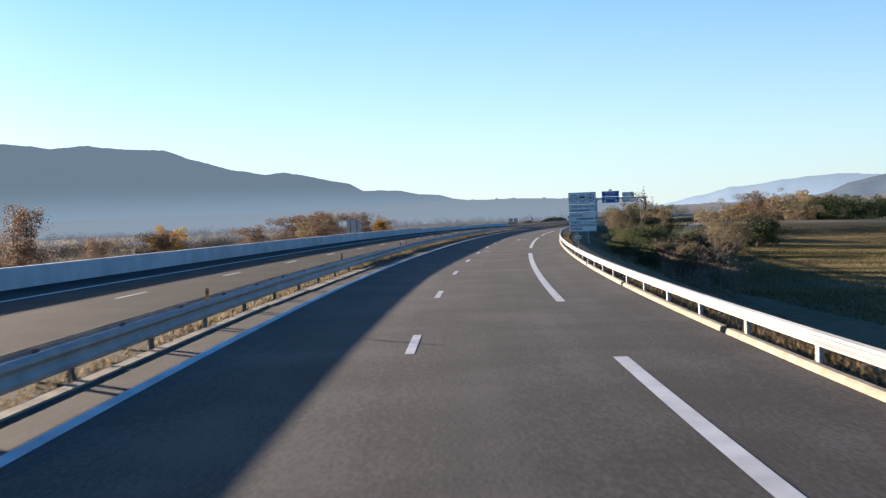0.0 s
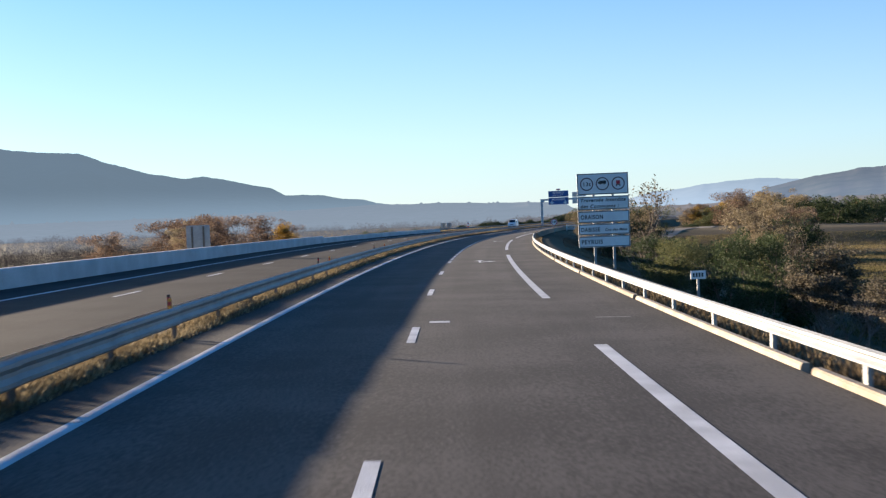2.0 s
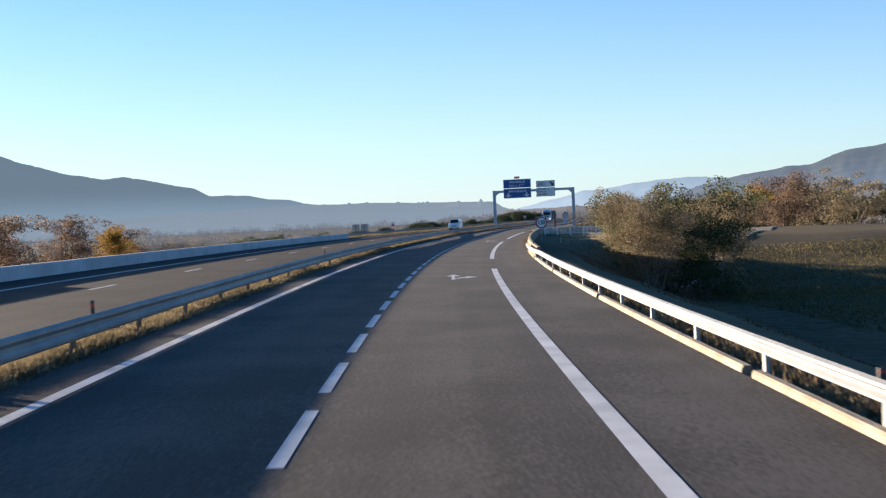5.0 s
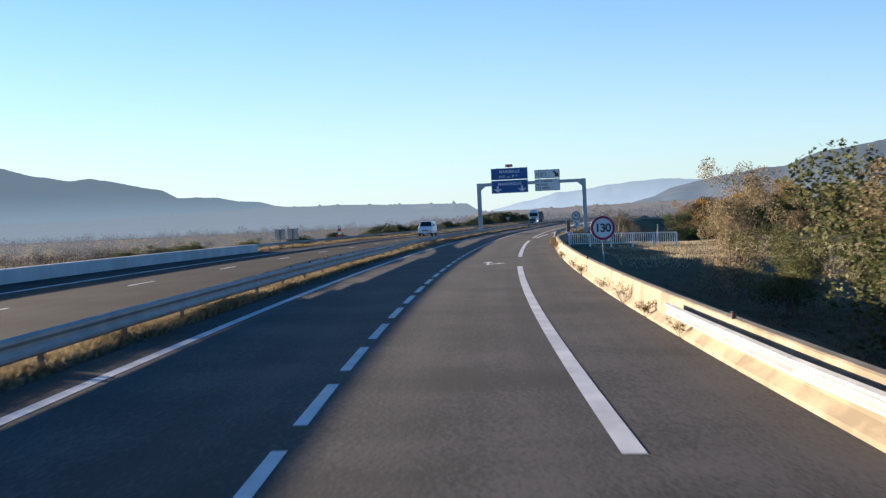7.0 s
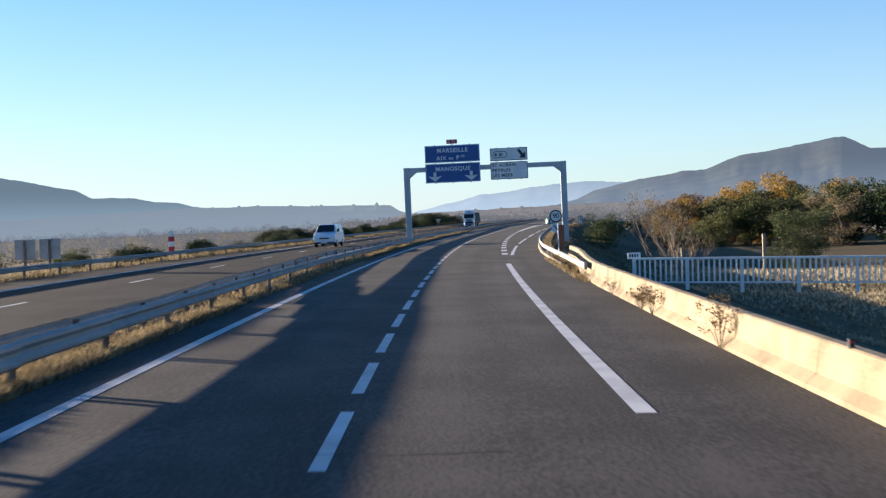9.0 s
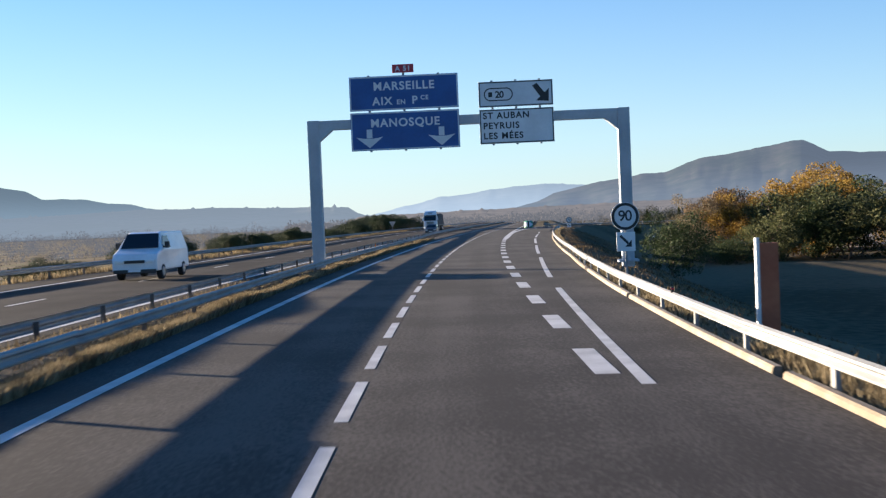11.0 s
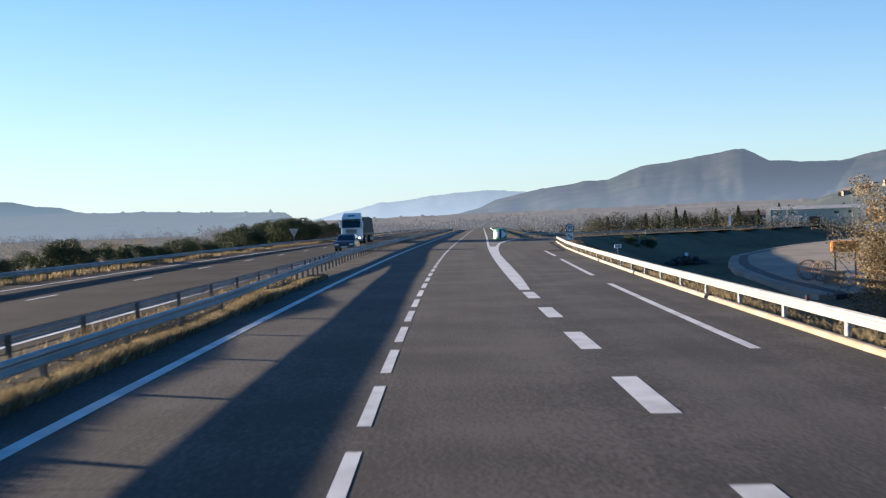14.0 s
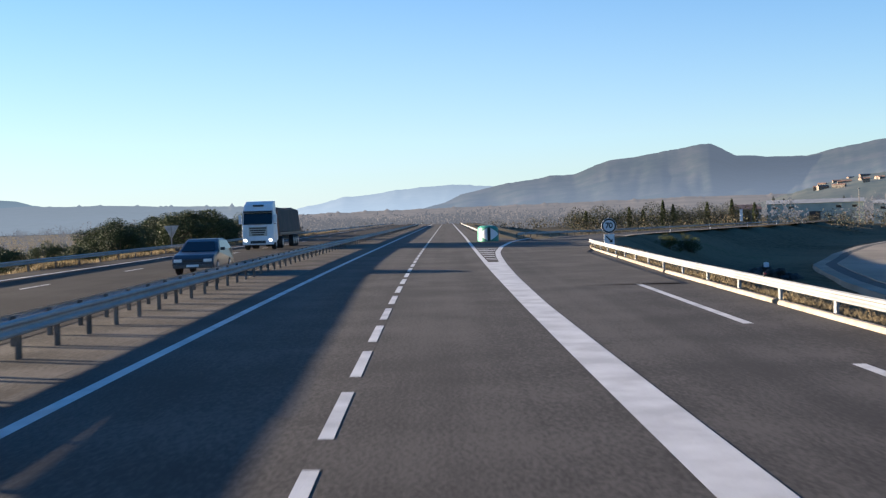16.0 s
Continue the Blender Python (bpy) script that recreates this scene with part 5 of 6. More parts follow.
_row = []
for i in range(64):
    a, d = radians(28.2 + 9.0 * i / 63), 430 + 34 * math.sin(i * 2.1)
    _row.append((84.7 + d * math.sin(a), 394.3 + d * math.cos(a), -4.6, 7.6 + 2.0 * math.sin(i * 3.3) + 1.3 * math.sin(i * 0.7)))
woods("ramp_hedge", _row, WOOD_DARK, "ragged dark green hedge beyond the slip road", 34, 620, fine=0.42)
_row = [(at(s, n).x, at(s, n).y, -5.0, h) for s, n, h in ((655 + 5 * i + 4 * math.sin(i * 2.1), -36 - 0.9 * i + 6 * math.sin(i * 1.7), 6.2 + 1.0 * math.sin(i * 3.3)) for i in range(42))]
woods("poplar_row", _row, WOOD_BROWN, "row of bare brown poplars beyond the far carriageway", 35, 200, 4.0)


def grass(name, s0, s1, n_of, wide, per_metre, height, material, label, seed, z_of=lambda s, n: 0.0 * s, blade=0.02, cover=0.62, even=False):
    rng = np.random.default_rng(seed)
    k = int((s1 - s0) * per_metre)
    s = rng.uniform(s0, s1, k)
    thick = np.array([noise.noise((v * 0.13, seed, 0)) for v in s])
    keep = rng.random(k) < cover + 0.75 * thick
    s = s[keep]
    k = len(s)
    n = np.array([n_of(v) for v in s]) + (rng.uniform(-1.5, 1.5, k) if even else np.clip(rng.normal(size=k), -1.5, 1.5)) * wide
    a = np.interp(s, S_LINE, PSI)
    base = np.stack([np.interp(s, S_LINE, X_LINE) + n * np.cos(a), np.interp(s, S_LINE, Y_LINE) - n * np.sin(a), z_of(s, n) - 0.02 + fall(s, n)], 1)
    h = height * (0.35 + 0.65 * rng.random(k)) * (0.75 + 0.5 * thick[keep])
    tip = base + np.stack([rng.normal(size=k) * 0.28 * h, rng.normal(size=k) * 0.28 * h, h], 1)
    t = rng.random(k) * 6.283
    side = np.stack([np.cos(t), np.sin(t), 0 * t], 1) * (blade * (0.6 + rng.random(k)))[:, None]
    verts = np.stack([base - side, base + side, tip], 1).reshape(-1, 3)
    me = bpy.data.meshes.new(name)
    me.from_pydata(verts.tolist(), [], np.arange(k * 3).reshape(-1, 3).tolist())
    me.materials.append(material)
    return stuff(name, me, label, "grass")


GRASS_BROWN = material("brown weeds", [(0.07, 0.05, 0.03), (0.15, 0.105, 0.055), (0.22, 0.16, 0.09)], scale=1.0, fine=20.0, rough=0.95, bump=0.0, per_island=0.5, gloss=0.1, translucent=0.25)
GRASS_GREEN = material("rank green grass", [(0.05, 0.055, 0.018), (0.12, 0.11, 0.04), (0.26, 0.20, 0.08)], scale=0.4, fine=20.0, rough=0.95, bump=0.0, per_island=0.5, gloss=0.1, translucent=0.3)
grass("median_grass", 58, 245, lambda s: -4.92, 0.20, 620, 0.32, GRASS_DRY, "straw-coloured grass under the median barrier", 41, cover=0.8)
grass("median_grass_far", 245, 404, lambda s: -4.92, 0.18, 520, 0.27, GRASS_DRY, "low straw-coloured grass under the median barrier", 55, cover=0.75)
grass("median_grass_front", 58, 300, lambda s: -4.60, 0.10, 150, 0.17, GRASS_DRY, "low green and straw grass at the edge of the median", 42)
grass("median_grass_edge", 296, 404, lambda s: -4.60, 0.10, 1700, 0.37, GRASS_DRY, "thick straw grass along the foot of the median barrier", 56, cover=0.95)
grass("median_grass_bridge", 205, 262, lambda s: -4.60, 0.10, 1000, 0.33, GRASS_DRY, "thick straw grass under the barrier before the bridge", 57, cover=0.95)
grass("median_grass_sparse", 8, 58, lambda s: -4.85, 0.14, 60, 0.22, GRASS_DRY, "sparse dead weeds in the bare median", 43)
grass("median_grass_back", 245, 404, lambda s: -6.2, 0.4, 120, 0.40, GRASS_DRY, "straw-coloured grass between the median barriers", 48, lambda s, n: -0.05 + 0.0 * s)
grass("verge_weeds", 6, 196, lambda s: RIGHT_KERB(s) + 0.62, 0.22, 120, 0.30, GRASS_BROWN, "short brown weeds behind the roadside kerb", 44, lambda s, n: -0.06 + 0.0 * s)
grass("barrier_foot_weeds", 270, 291, lambda s: 5.55, 0.13, 110, 0.24, GRASS_DRY, "tangled brown weeds at the foot of the barrier", 52)
grass("verge_weeds_exit", 278, 480, lambda s: RIGHT_KERB(s) + 0.60, 0.22, 240, 0.36, GRASS_DRY, "brown weeds and straw behind the exit kerb", 45, lambda s, n: -0.06 + 0.0 * s)
grass("far_verge_grass", 262, 620, lambda s: OUTER(s) - 0.45, 0.22, 110, 0.55, GRASS_DRY, "sunlit straw grass along the far crash barrier", 46, lambda s, n: -0.06 + 0.0 * s, 0.03)
grass("slope_grass", 20, 262, lambda s: 13.0, 2.6, 330, 0.16, GRASS_BROWN, "dull dry grass on the embankment slope", 47, land, 0.03)
grass("slope_grass_exit", 276, 480, lambda s: RIGHT_KERB(s) + 5.0, 3.0, 190, 0.22, GRASS_BROWN, "dull dry grass on the exit embankment", 49, land, 0.03)
MEADOW = material("rank meadow grass", [(0.075, 0.070, 0.030), (0.14, 0.115, 0.052), (0.22, 0.17, 0.085)], scale=0.035, fine=2.0, rough=0.95, bump=0.0, per_island=0.35, gloss=0.1, translucent=0.3)
STUBBLE = material("brown stubble", [(0.070, 0.050, 0.030), (0.12, 0.085, 0.050), (0.17, 0.125, 0.075)], scale=0.05, fine=2.0, rough=0.95, bump=0.0, per_island=0.35, gloss=0.1, translucent=0.2)
grass("meadow_grass", 0, 240, lambda s: 48 + 3 * math.sin(s * 0.05), 18, 2700, 0.24, MEADOW, "green and straw meadow grass on the low field", 53, land, 0.045, 0.85, True)
grass("stubble_field", 60, 236, lambda s: 104, 20, 1100, 0.26, STUBBLE, "brown stubble on the field beyond the meadow", 54, land, 0.08, 0.85, True)
BLEACHED = material("bleached straw grass", [(0.17, 0.142, 0.092), (0.30, 0.255, 0.17), (0.42, 0.36, 0.25)], scale=0.25, fine=9.0, rough=0.95, bump=0.0, per_island=0.4, gloss=0.1, translucent=0.35)
grass("field_grass", 242, 290, lambda s: 16.5, 5.2, 1500, 0.20, BLEACHED, "bleached grass beyond the bridge railing", 50, land, 0.03)


def weed(seed, height):
    """A dried roadside weed: a fan of thin stems with seed heads."""
    rng = np.random.default_rng(seed)
    root = thing("weed", "dried branching weed at the foot of the barrier", "weed", None, "roadside weeds")
    bm = bmesh.new()
    tips = []
    for _ in range(12):
        a, lean = rng.random() * 6.283, 0.15 + 0.5 * rng.random()
        h = height * (0.5 + 0.5 * rng.random())
        q = Vector((math.cos(a) * lean * h, math.sin(a) * lean * h, h))
        cone(bm, Vector((0, 0, -0.02)), q, 0.006, 0.002, 3)
        for u in (0.45, 0.65, 0.8, 0.95):
            p = q * u
            g = p + Vector((*(rng.normal(size=2) * 0.10), 0.06 + 0.06 * rng.random()))
            cone(bm, p, g, 0.003, 0.001, 3)
            tips.append(tuple(g))
    part("stalk", bm, BARK, root)
    tagged(part("seed_head", leaves_mesh(tips, [0.06] * len(tips), 520, 0.02, GRASS_BROWN, rng), None, root), kind="stuff")
    return root


_weeds = [weed(61, 0.62), weed(62, 0.45), weed(63, 0.75)]
for i, (s, f) in enumerate(((203, 0.6), (207, 0.8), (211, 0.7), (216, 0.6), (224.5, 0.9), (230, 0.6), (240, 0.7), (243.5, 0.6), (251.2, 1.1), (257.5, 1.0), (259.0, 1.1), (264, 0.6), (270.5, 0.6), (276.5, 0.7), (284, 0.7))):
    m = stand(s, 5.57, 0.0, 77.0 * i)
    ob = copy_thing(_weeds[i % 3], m) if i > 2 else _weeds[i]
    ob.matrix_world = m
    ob.scale = (f, f, f)

# ---- vehicles ----
WHITE_PAINT = material("white vehicle paint", [(0.62, 0.63, 0.64), (0.72, 0.73, 0.74)], scale=1.0, fine=8.0, rough=0.3, bump=0.0)
SILVER = material("dark silver car paint", [(0.05, 0.055, 0.065), (0.08, 0.085, 0.095)], scale=1.0, fine=8.0, rough=0.3, metal=0.5, bump=0.0)
TARP = material("dark load cover", [(0.035, 0.025, 0.022), (0.07, 0.05, 0.045)], scale=0.8, fine=6.0, rough=0.8, bump=0.3)
GLASS_DARK = plain("tinted glass", (0.01, 0.012, 0.015), 0.08)
RUBBER = material("tyre rubber", [(0.012, 0.012, 0.012), (0.03, 0.03, 0.03)], scale=5.0, fine=40.0, rough=0.9, bump=0.2)
BLACK_PLASTIC = plain("black plastic", (0.02, 0.02, 0.022), 0.5)
LAMP_GLASS = plain("lamp glass", (0.75, 0.75, 0.72), 0.15)
LAMP_LIT = plain("lit headlamp", (1.0, 0.96, 0.88), 0.15, emit=1.2)
CHROME = plain("grey trim", (0.35, 0.36, 0.37), 0.35, 0.7)


def prism(profile, x0, x1, bevel=0.0, taper=None):
    """An outline in (y, z) given breadth; taper: (height, inset) narrows what is above it."""
    bm = bmesh.new()
    rings = []
    for x in (x0, x1):
        ring = []
        for y, z in profile:
            k = 0.0
            if taper and z > taper[0]:
                k = taper[1] * (z - taper[0])
            ring.append(bm.verts.new((x + (k if x < (x0 + x1) / 2 else -k), y, z)))
        rings.append(ring)
    bm.faces.new(rings[0])
    bm.faces.new(rings[1][::-1])
    n = len(profile)
    for i in range(n):
        bm.faces.new((rings[0][i], rings[0][(i + 1) % n], rings[1][(i + 1) % n], rings[1][i]))
    bmesh.ops.recalc_face_normals(bm, faces=bm.faces)
    if bevel:
        bmesh.ops.bevel(bm, geom=list(bm.edges), offset=bevel, segments=2, affect="EDGES", profile=0.6)
    return bm


def wheel(root, x, y, r, width=0.24):
    bm = bmesh.new()
    bmesh.ops.create_cone(bm, cap_ends=True, segments=28, radius1=r, radius2=r, depth=width, matrix=Matrix.Translation((x, y, r)) @ pose(0, 0, 0, 0, 90))
    bmesh.ops.bevel(bm, geom=[e for e in bm.edges if len(e.link_faces) == 2 and e.calc_face_angle(0) > 1.0], offset=0.03, segments=2, affect="EDGES")
    w = part("wheel", bm, RUBBER, root)
    bm = bmesh.new()
    s = 1 if x > 0 else -1
    bmesh.ops.create_cone(bm, cap_ends=True, segments=20, radius1=r * 0.62, radius2=r * 0.55, depth=0.03, matrix=Matrix.Translation((x + s * (width / 2 + 0.006), y, r)) @ pose(0, 0, 0, 0, 90 * s))
    part("rim", bm, CHROME, w)


def car(name, label, m, paint, van=False):
    """Built nose towards -y."""
    root = thing(name, label, "van" if van else "car", m)
    if van:
        outline = [(0.0, 0.38), (-0.02, 0.85), (0.12, 1.10), (0.75, 1.28), (1.35, 1.92), (1.7, 2.0), (4.9, 2.0), (4.98, 1.2), (4.98, 0.38)]
        L, half, z0 = 4.98, 0.95, 1.25
    else:
        outline = [(0.0, 0.30), (-0.05, 0.52), (0.02, 0.72), (0.28, 0.86), (1.10, 0.98), (1.75, 1.36), (2.15, 1.50), (3.2, 1.50), (3.85, 1.38), (4.25, 1.02), (4.36, 0.92), (4.42, 0.55), (4.38, 0.30)]
        L, half, z0 = 4.4, 0.88, 0.95
    part("body", prism(outline, -half, half, 0.07, (z0, 0.36)), paint, root)
    if van:
        part("windscreen", prism([(0.79, 1.33), (1.33, 1.90), (1.31, 1.93), (0.74, 1.33)], -0.80, 0.80, 0.0, (1.3, 0.2)), GLASS_DARK, root)
        for sgn in (-1, 1):
            bm = bmesh.new()
            bm.faces.new([bm.verts.new((sgn * (half + 0.012 - 0.28 * max(0, z - z0)), y, z)) for y, z in ((0.95, 1.32), (2.1, 1.32), (2.1, 1.82), (1.38, 1.82))])
            part("side_window", bm, GLASS_DARK, root)
    else:
        part("windscreen", prism([(1.16, 1.00), (1.74, 1.35), (1.70, 1.39), (1.07, 1.00)], -0.74, 0.74, 0.0, (0.95, 0.36)), GLASS_DARK, root)
        for sgn in (-1, 1):
            bm = bmesh.new()
            bm.faces.new([bm.verts.new((sgn * (half + 0.012 - 0.36 * max(0, z - z0)), y, z)) for y, z in ((1.45, 1.0), (4.0, 1.04), (3.7, 1.38), (2.0, 1.42))])
            part("side_window", bm, GLASS_DARK, root)
    zl = 0.78 if van else 0.62
    for sgn in (-1, 1):
        part("headlight", boxed(min(sgn * 0.46, sgn * 0.80), max(sgn * 0.46, sgn * 0.80), -0.07, 0.06, zl - 0.06, zl + 0.07, bevel=0.03), LAMP_GLASS, root)
        part("wing_mirror", boxed(min(sgn * half, sgn * (half + 0.2)), max(sgn * half, sgn * (half + 0.2)), 1.15 if van else 1.45, 1.27 if van else 1.55, z0 + 0.05, z0 + (0.32 if van else 0.18), bevel=0.03), BLACK_PLASTIC, root)
        for y in (0.85, L - 0.95):
            wheel(root, sgn * (half - 0.10), y, 0.33, 0.22)
    part("grille", boxed(-0.42, 0.42, -0.075, 0.02, zl - 0.06, zl + 0.06, bevel=0.01), BLACK_PLASTIC, root)
    part("bumper", boxed(-half + 0.06, half - 0.06, -0.085, 0.05, 0.30, 0.46, bevel=0.03), BLACK_PLASTIC if van else paint, root)
    part("number_plate", boxed(-0.26, 0.26, -0.095, -0.08, 0.36, 0.46), SIGN_WHITE, root)
    return root


def lorry(m):
    root = thing("lorry", "white articulated lorry with a dark covered trailer", "lorry", m)
    cab = part("cab", prism([(0.0, 0.55), (-0.03, 1.25), (0.02, 1.9), (0.28, 2.95), (0.55, 3.55), (1.0, 3.82), (2.2, 3.85), (2.2, 0.75), (1.2, 0.55)], -1.24, 1.24, 0.06, (2.9, 0.18)), WHITE_PAINT, root)
    part("windscreen", prism([(-0.005, 2.0), (0.225, 2.85), (0.18, 2.88), (-0.05, 2.0)], -1.12, 1.12), GLASS_DARK, cab)
    part("sun_visor", boxed(-1.12, 1.12, -0.02, 0.30, 2.92, 3.06, bevel=0.02), BLACK_PLASTIC, cab)
    part("roof_vent", boxed(-0.42, 0.42, 0.42, 0.60, 3.40, 3.54, bevel=0.03), BLACK_PLASTIC, cab)
    part("grille", boxed(-0.72, 0.72, -0.05, 0.02, 1.08, 1.82, bevel=0.03), CHROME, cab)
    for i in range(4):
        part("grille_bar", prism([(-0.075, 1.14 + 0.17 * i), (-0.03, 1.14 + 0.17 * i), (-0.03, 1.24 + 0.17 * i), (-0.075, 1.24 + 0.17 * i)], -0.46 - 0.07 * i, 0.46 + 0.07 * i), BLACK_PLASTIC, cab)
    for sgn in (-1, 1):
        part("corner_panel", boxed(min(sgn * 0.78, sgn * 1.2), max(sgn * 0.78, sgn * 1.2), -0.06, 0.02, 1.0, 1.88, bevel=0.04), WHITE_PAINT, cab)
        part("wiper", boxed(min(sgn * 0.1, sgn * 0.7), max(sgn * 0.1, sgn * 0.7), -0.075, -0.045, 2.0, 2.05), BLACK_PLASTIC, cab)
    part("bumper", boxed(-1.22, 1.22, -0.14, 0.2, 0.40, 0.92, bevel=0.05), WHITE_PAINT, cab)
    part("intake", boxed(-0.6, 0.6, -0.155, -0.13, 0.50, 0.72), BLACK_PLASTIC, cab)
    for sgn in (-1, 1):
        part("headlight", boxed(min(sgn * 0.88, sgn * 1.10), max(sgn * 0.88, sgn * 1.10), -0.165, -0.10, 0.66, 0.84, bevel=0.05), LAMP_LIT, cab)
        part("wing_mirror", boxed(min(sgn * 1.27, sgn * 1.50), max(sgn * 1.27, sgn * 1.50), 0.02, 0.18, 2.05, 2.75, bevel=0.03), WHITE_PAINT, cab)
        bm = bmesh.new()
        bm.faces.new([bm.verts.new((sgn * 1.245, y, z)) for y, z in ((0.35, 2.0), (1.25, 2.0), (1.25, 2.75), (0.45, 2.75))])
        part("side_window", bm, GLASS_DARK, cab)
        wheel(root, sgn * 1.05, 1.25, 0.5, 0.32)
        wheel(root, sgn * 1.0, 4.6, 0.5, 0.5)
        for y in (11.2, 12.5, 13.8):
            wheel(root, sgn * 1.03, y, 0.5, 0.4)
    part("chassis", boxed(-0.5, 0.5, 1.8, 15.6, 0.75, 1.05), BLACK_PLASTIC, root)
    part("trailer_bed", boxed(-1.25, 1.25, 3.2, 16.2, 1.05, 1.30, bevel=0.02), BLACK_PLASTIC, root)
    part("load", prism([(3.3, 1.30), (3.35, 3.1), (3.8, 3.35), (8.0, 3.3), (12.0, 3.4), (15.9, 3.2), (16.1, 1.30)], -1.2, 1.2, 0.1, (2.6, 0.25)), TARP, root)
    return root


lorry(stand(492, -13.1, 0.004))
car("car", "dark silver saloon car with its nose to the viewer", stand(452, -9.1, 0.004), SILVER)
car("van", "white panel van in the opposite lanes", stand(328, -12.2, 0.004), WHITE_PAINT, True)

# ---- the plain beyond the exit ----
GRAVEL = material("pale gravel yard", [(0.20, 0.175, 0.14), (0.28, 0.245, 0.195)], scale=0.15, fine=6.0, rough=1.0, bump=0.4, gloss=0.1)
YARD = table([(430, 29.4), (460, 31.0), (480, 33.4), (493, 35.6), (506, 38.5), (520, 42.0), (533, 47.8), (544, 52.4), (568, 64.5), (591, 79.0), (620, 98.0)])
GUTTER = material("dark gutter bed", [(0.020, 0.019, 0.017), (0.045, 0.041, 0.036)], scale=0.8, fine=9.0, rough=0.9, bump=0.4)


def yard_strip(left, right, top):
    bm = bmesh.new()
    rows = []
    for i in range(72):
        s = 438 + 2.5 * i
        rows.append([bm.verts.new(at(s, n, z)) for n, z in ((left(s) - 0.25, top - 1.2), (left(s), top), (right(s), top), (right(s), top - 1.2))])
    for p, q in zip(rows, rows[1:]):
        for k in range(3):
            bm.faces.new((p[k], p[k + 1], q[k + 1], q[k]))
    bm.faces.new(rows[0]), bm.faces.new(rows[-1][::-1])
    bmesh.ops.recalc_face_normals(bm, faces=bm.faces)
    return bm


structure("gravel_yard", yard_strip(YARD, lambda s: max(132.0, YARD(s) + 5), -3.65), GRAVEL, "rounded pale gravel yard below the slip road", "yard")
structure("yard_gutter", yard_strip(lambda s: YARD(s) - 1.25, lambda s: YARD(s) - 0.02, -3.73), GUTTER, "dark gutter round the gravel yard", "gutter")
structure("gravel_track", yard_strip(lambda s: YARD(s) - 2.5, lambda s: YARD(s) - 1.27, -3.71), GRAVEL, "narrow pale edging round the gravel yard", "yard")
HEAP = material("dark rubble", [(0.012, 0.012, 0.013), (0.03, 0.028, 0.027), (0.06, 0.055, 0.05)], scale=1.2, fine=6.0, rough=0.9, bump=0.6)
root = thing("rubble_heap", "low heap of dark rubble and scrap beside the track", "heap", stand(503, 29.8, -4.1))
bm = bmesh.new()
hr = random.Random(17)
for i in range(70):
    u = hr.uniform(-1, 1)
    c = Vector((2.6 * u, hr.uniform(-1.2, 1.2), 0.15 + max(0.0, 1.15 * (1 - abs(u)) * hr.random())))
    r = hr.uniform(0.25, 0.6)
    bmesh.ops.create_icosphere(bm, subdivisions=1, radius=r, matrix=Matrix.Translation(c) @ Matrix.Rotation(hr.random() * 3, 4, "X") @ Matrix.Diagonal((1, hr.uniform(0.5, 1.1), hr.uniform(0.4, 0.8), 1)))
part("rubble", bm, HEAP, root)
part("sack", boxed(-0.2, 0.2, -0.2, 0.2, 1.2, 1.62, bevel=0.1), WHITE_PAINT, root)
ORANGE = material("orange enamel", [(0.62, 0.17, 0.015), (0.75, 0.25, 0.03)], scale=1.0, fine=10.0, rough=0.6, bump=0.1)
root = thing("fuel_tank", "orange fuel tank raised on thin steel legs by the gravel yard", "tank", stand(450.5, 33.4, -3.65, 70))
tank = part("tank", boxed(-0.5, 0.5, -1.15, 1.15, 2.55, 3.5, bevel=0.22), ORANGE, root)
part("filler_cap", disc(0.12, -0.03, 0.03, 14), BLACK_PLASTIC, tank, m=Matrix.Translation((0, 0.5, 3.52)) @ pose(0, 0, 0, 90))
for x in (-0.38, 0.38):
    for y in (-0.8, 0.8):
        part("leg", boxed(x - 0.06, x + 0.06, y - 0.06, y + 0.06, -0.05, 2.62), STEEL_DARK, root)
part("brace", cone(bmesh.new(), Vector((-0.38, -0.8, 0.3)), Vector((-0.38, 0.8, 2.3)), 0.03, 0.03, 6), STEEL_DARK, root)

RUST = material("rusty mesh", [(0.075, 0.045, 0.028), (0.14, 0.088, 0.055)], scale=3.0, fine=20.0, rough=0.9, bump=0.2)


def round_feeder(s, n, r, turn):
    """An upright wheel of two hoops, spokes and cross slats."""
    root = thing("round_feeder", "rusty round cattle feeder standing on its rim by the yard", "cattle feeder", stand(s, n, -3.65, turn), "round feeders")
    for y in (-0.45, 0.45):
        part("hoop", ring_face(r - 0.07, r, y, 0.06, 28), RUST, root, m=Matrix.Translation((0, 0, r)))
        for k in range(6):
            a = math.pi * k / 6
            d = Vector((math.cos(a), 0, math.sin(a))) * (r - 0.05)
            part("spoke", cone(bmesh.new(), Vector((0, y, r)) - d, Vector((0, y, r)) + d, 0.02, 0.02, 5), RUST, root)
    for k in range(18):
        a = 2 * math.pi * k / 18
        c = Vector((math.cos(a) * (r - 0.04), 0, r + math.sin(a) * (r - 0.04)))
        part("slat", cone(bmesh.new(), c + Vector((0, -0.45, 0)), c + Vector((0, 0.47, 0)), 0.025, 0.025, 4), RUST, root)
    return root


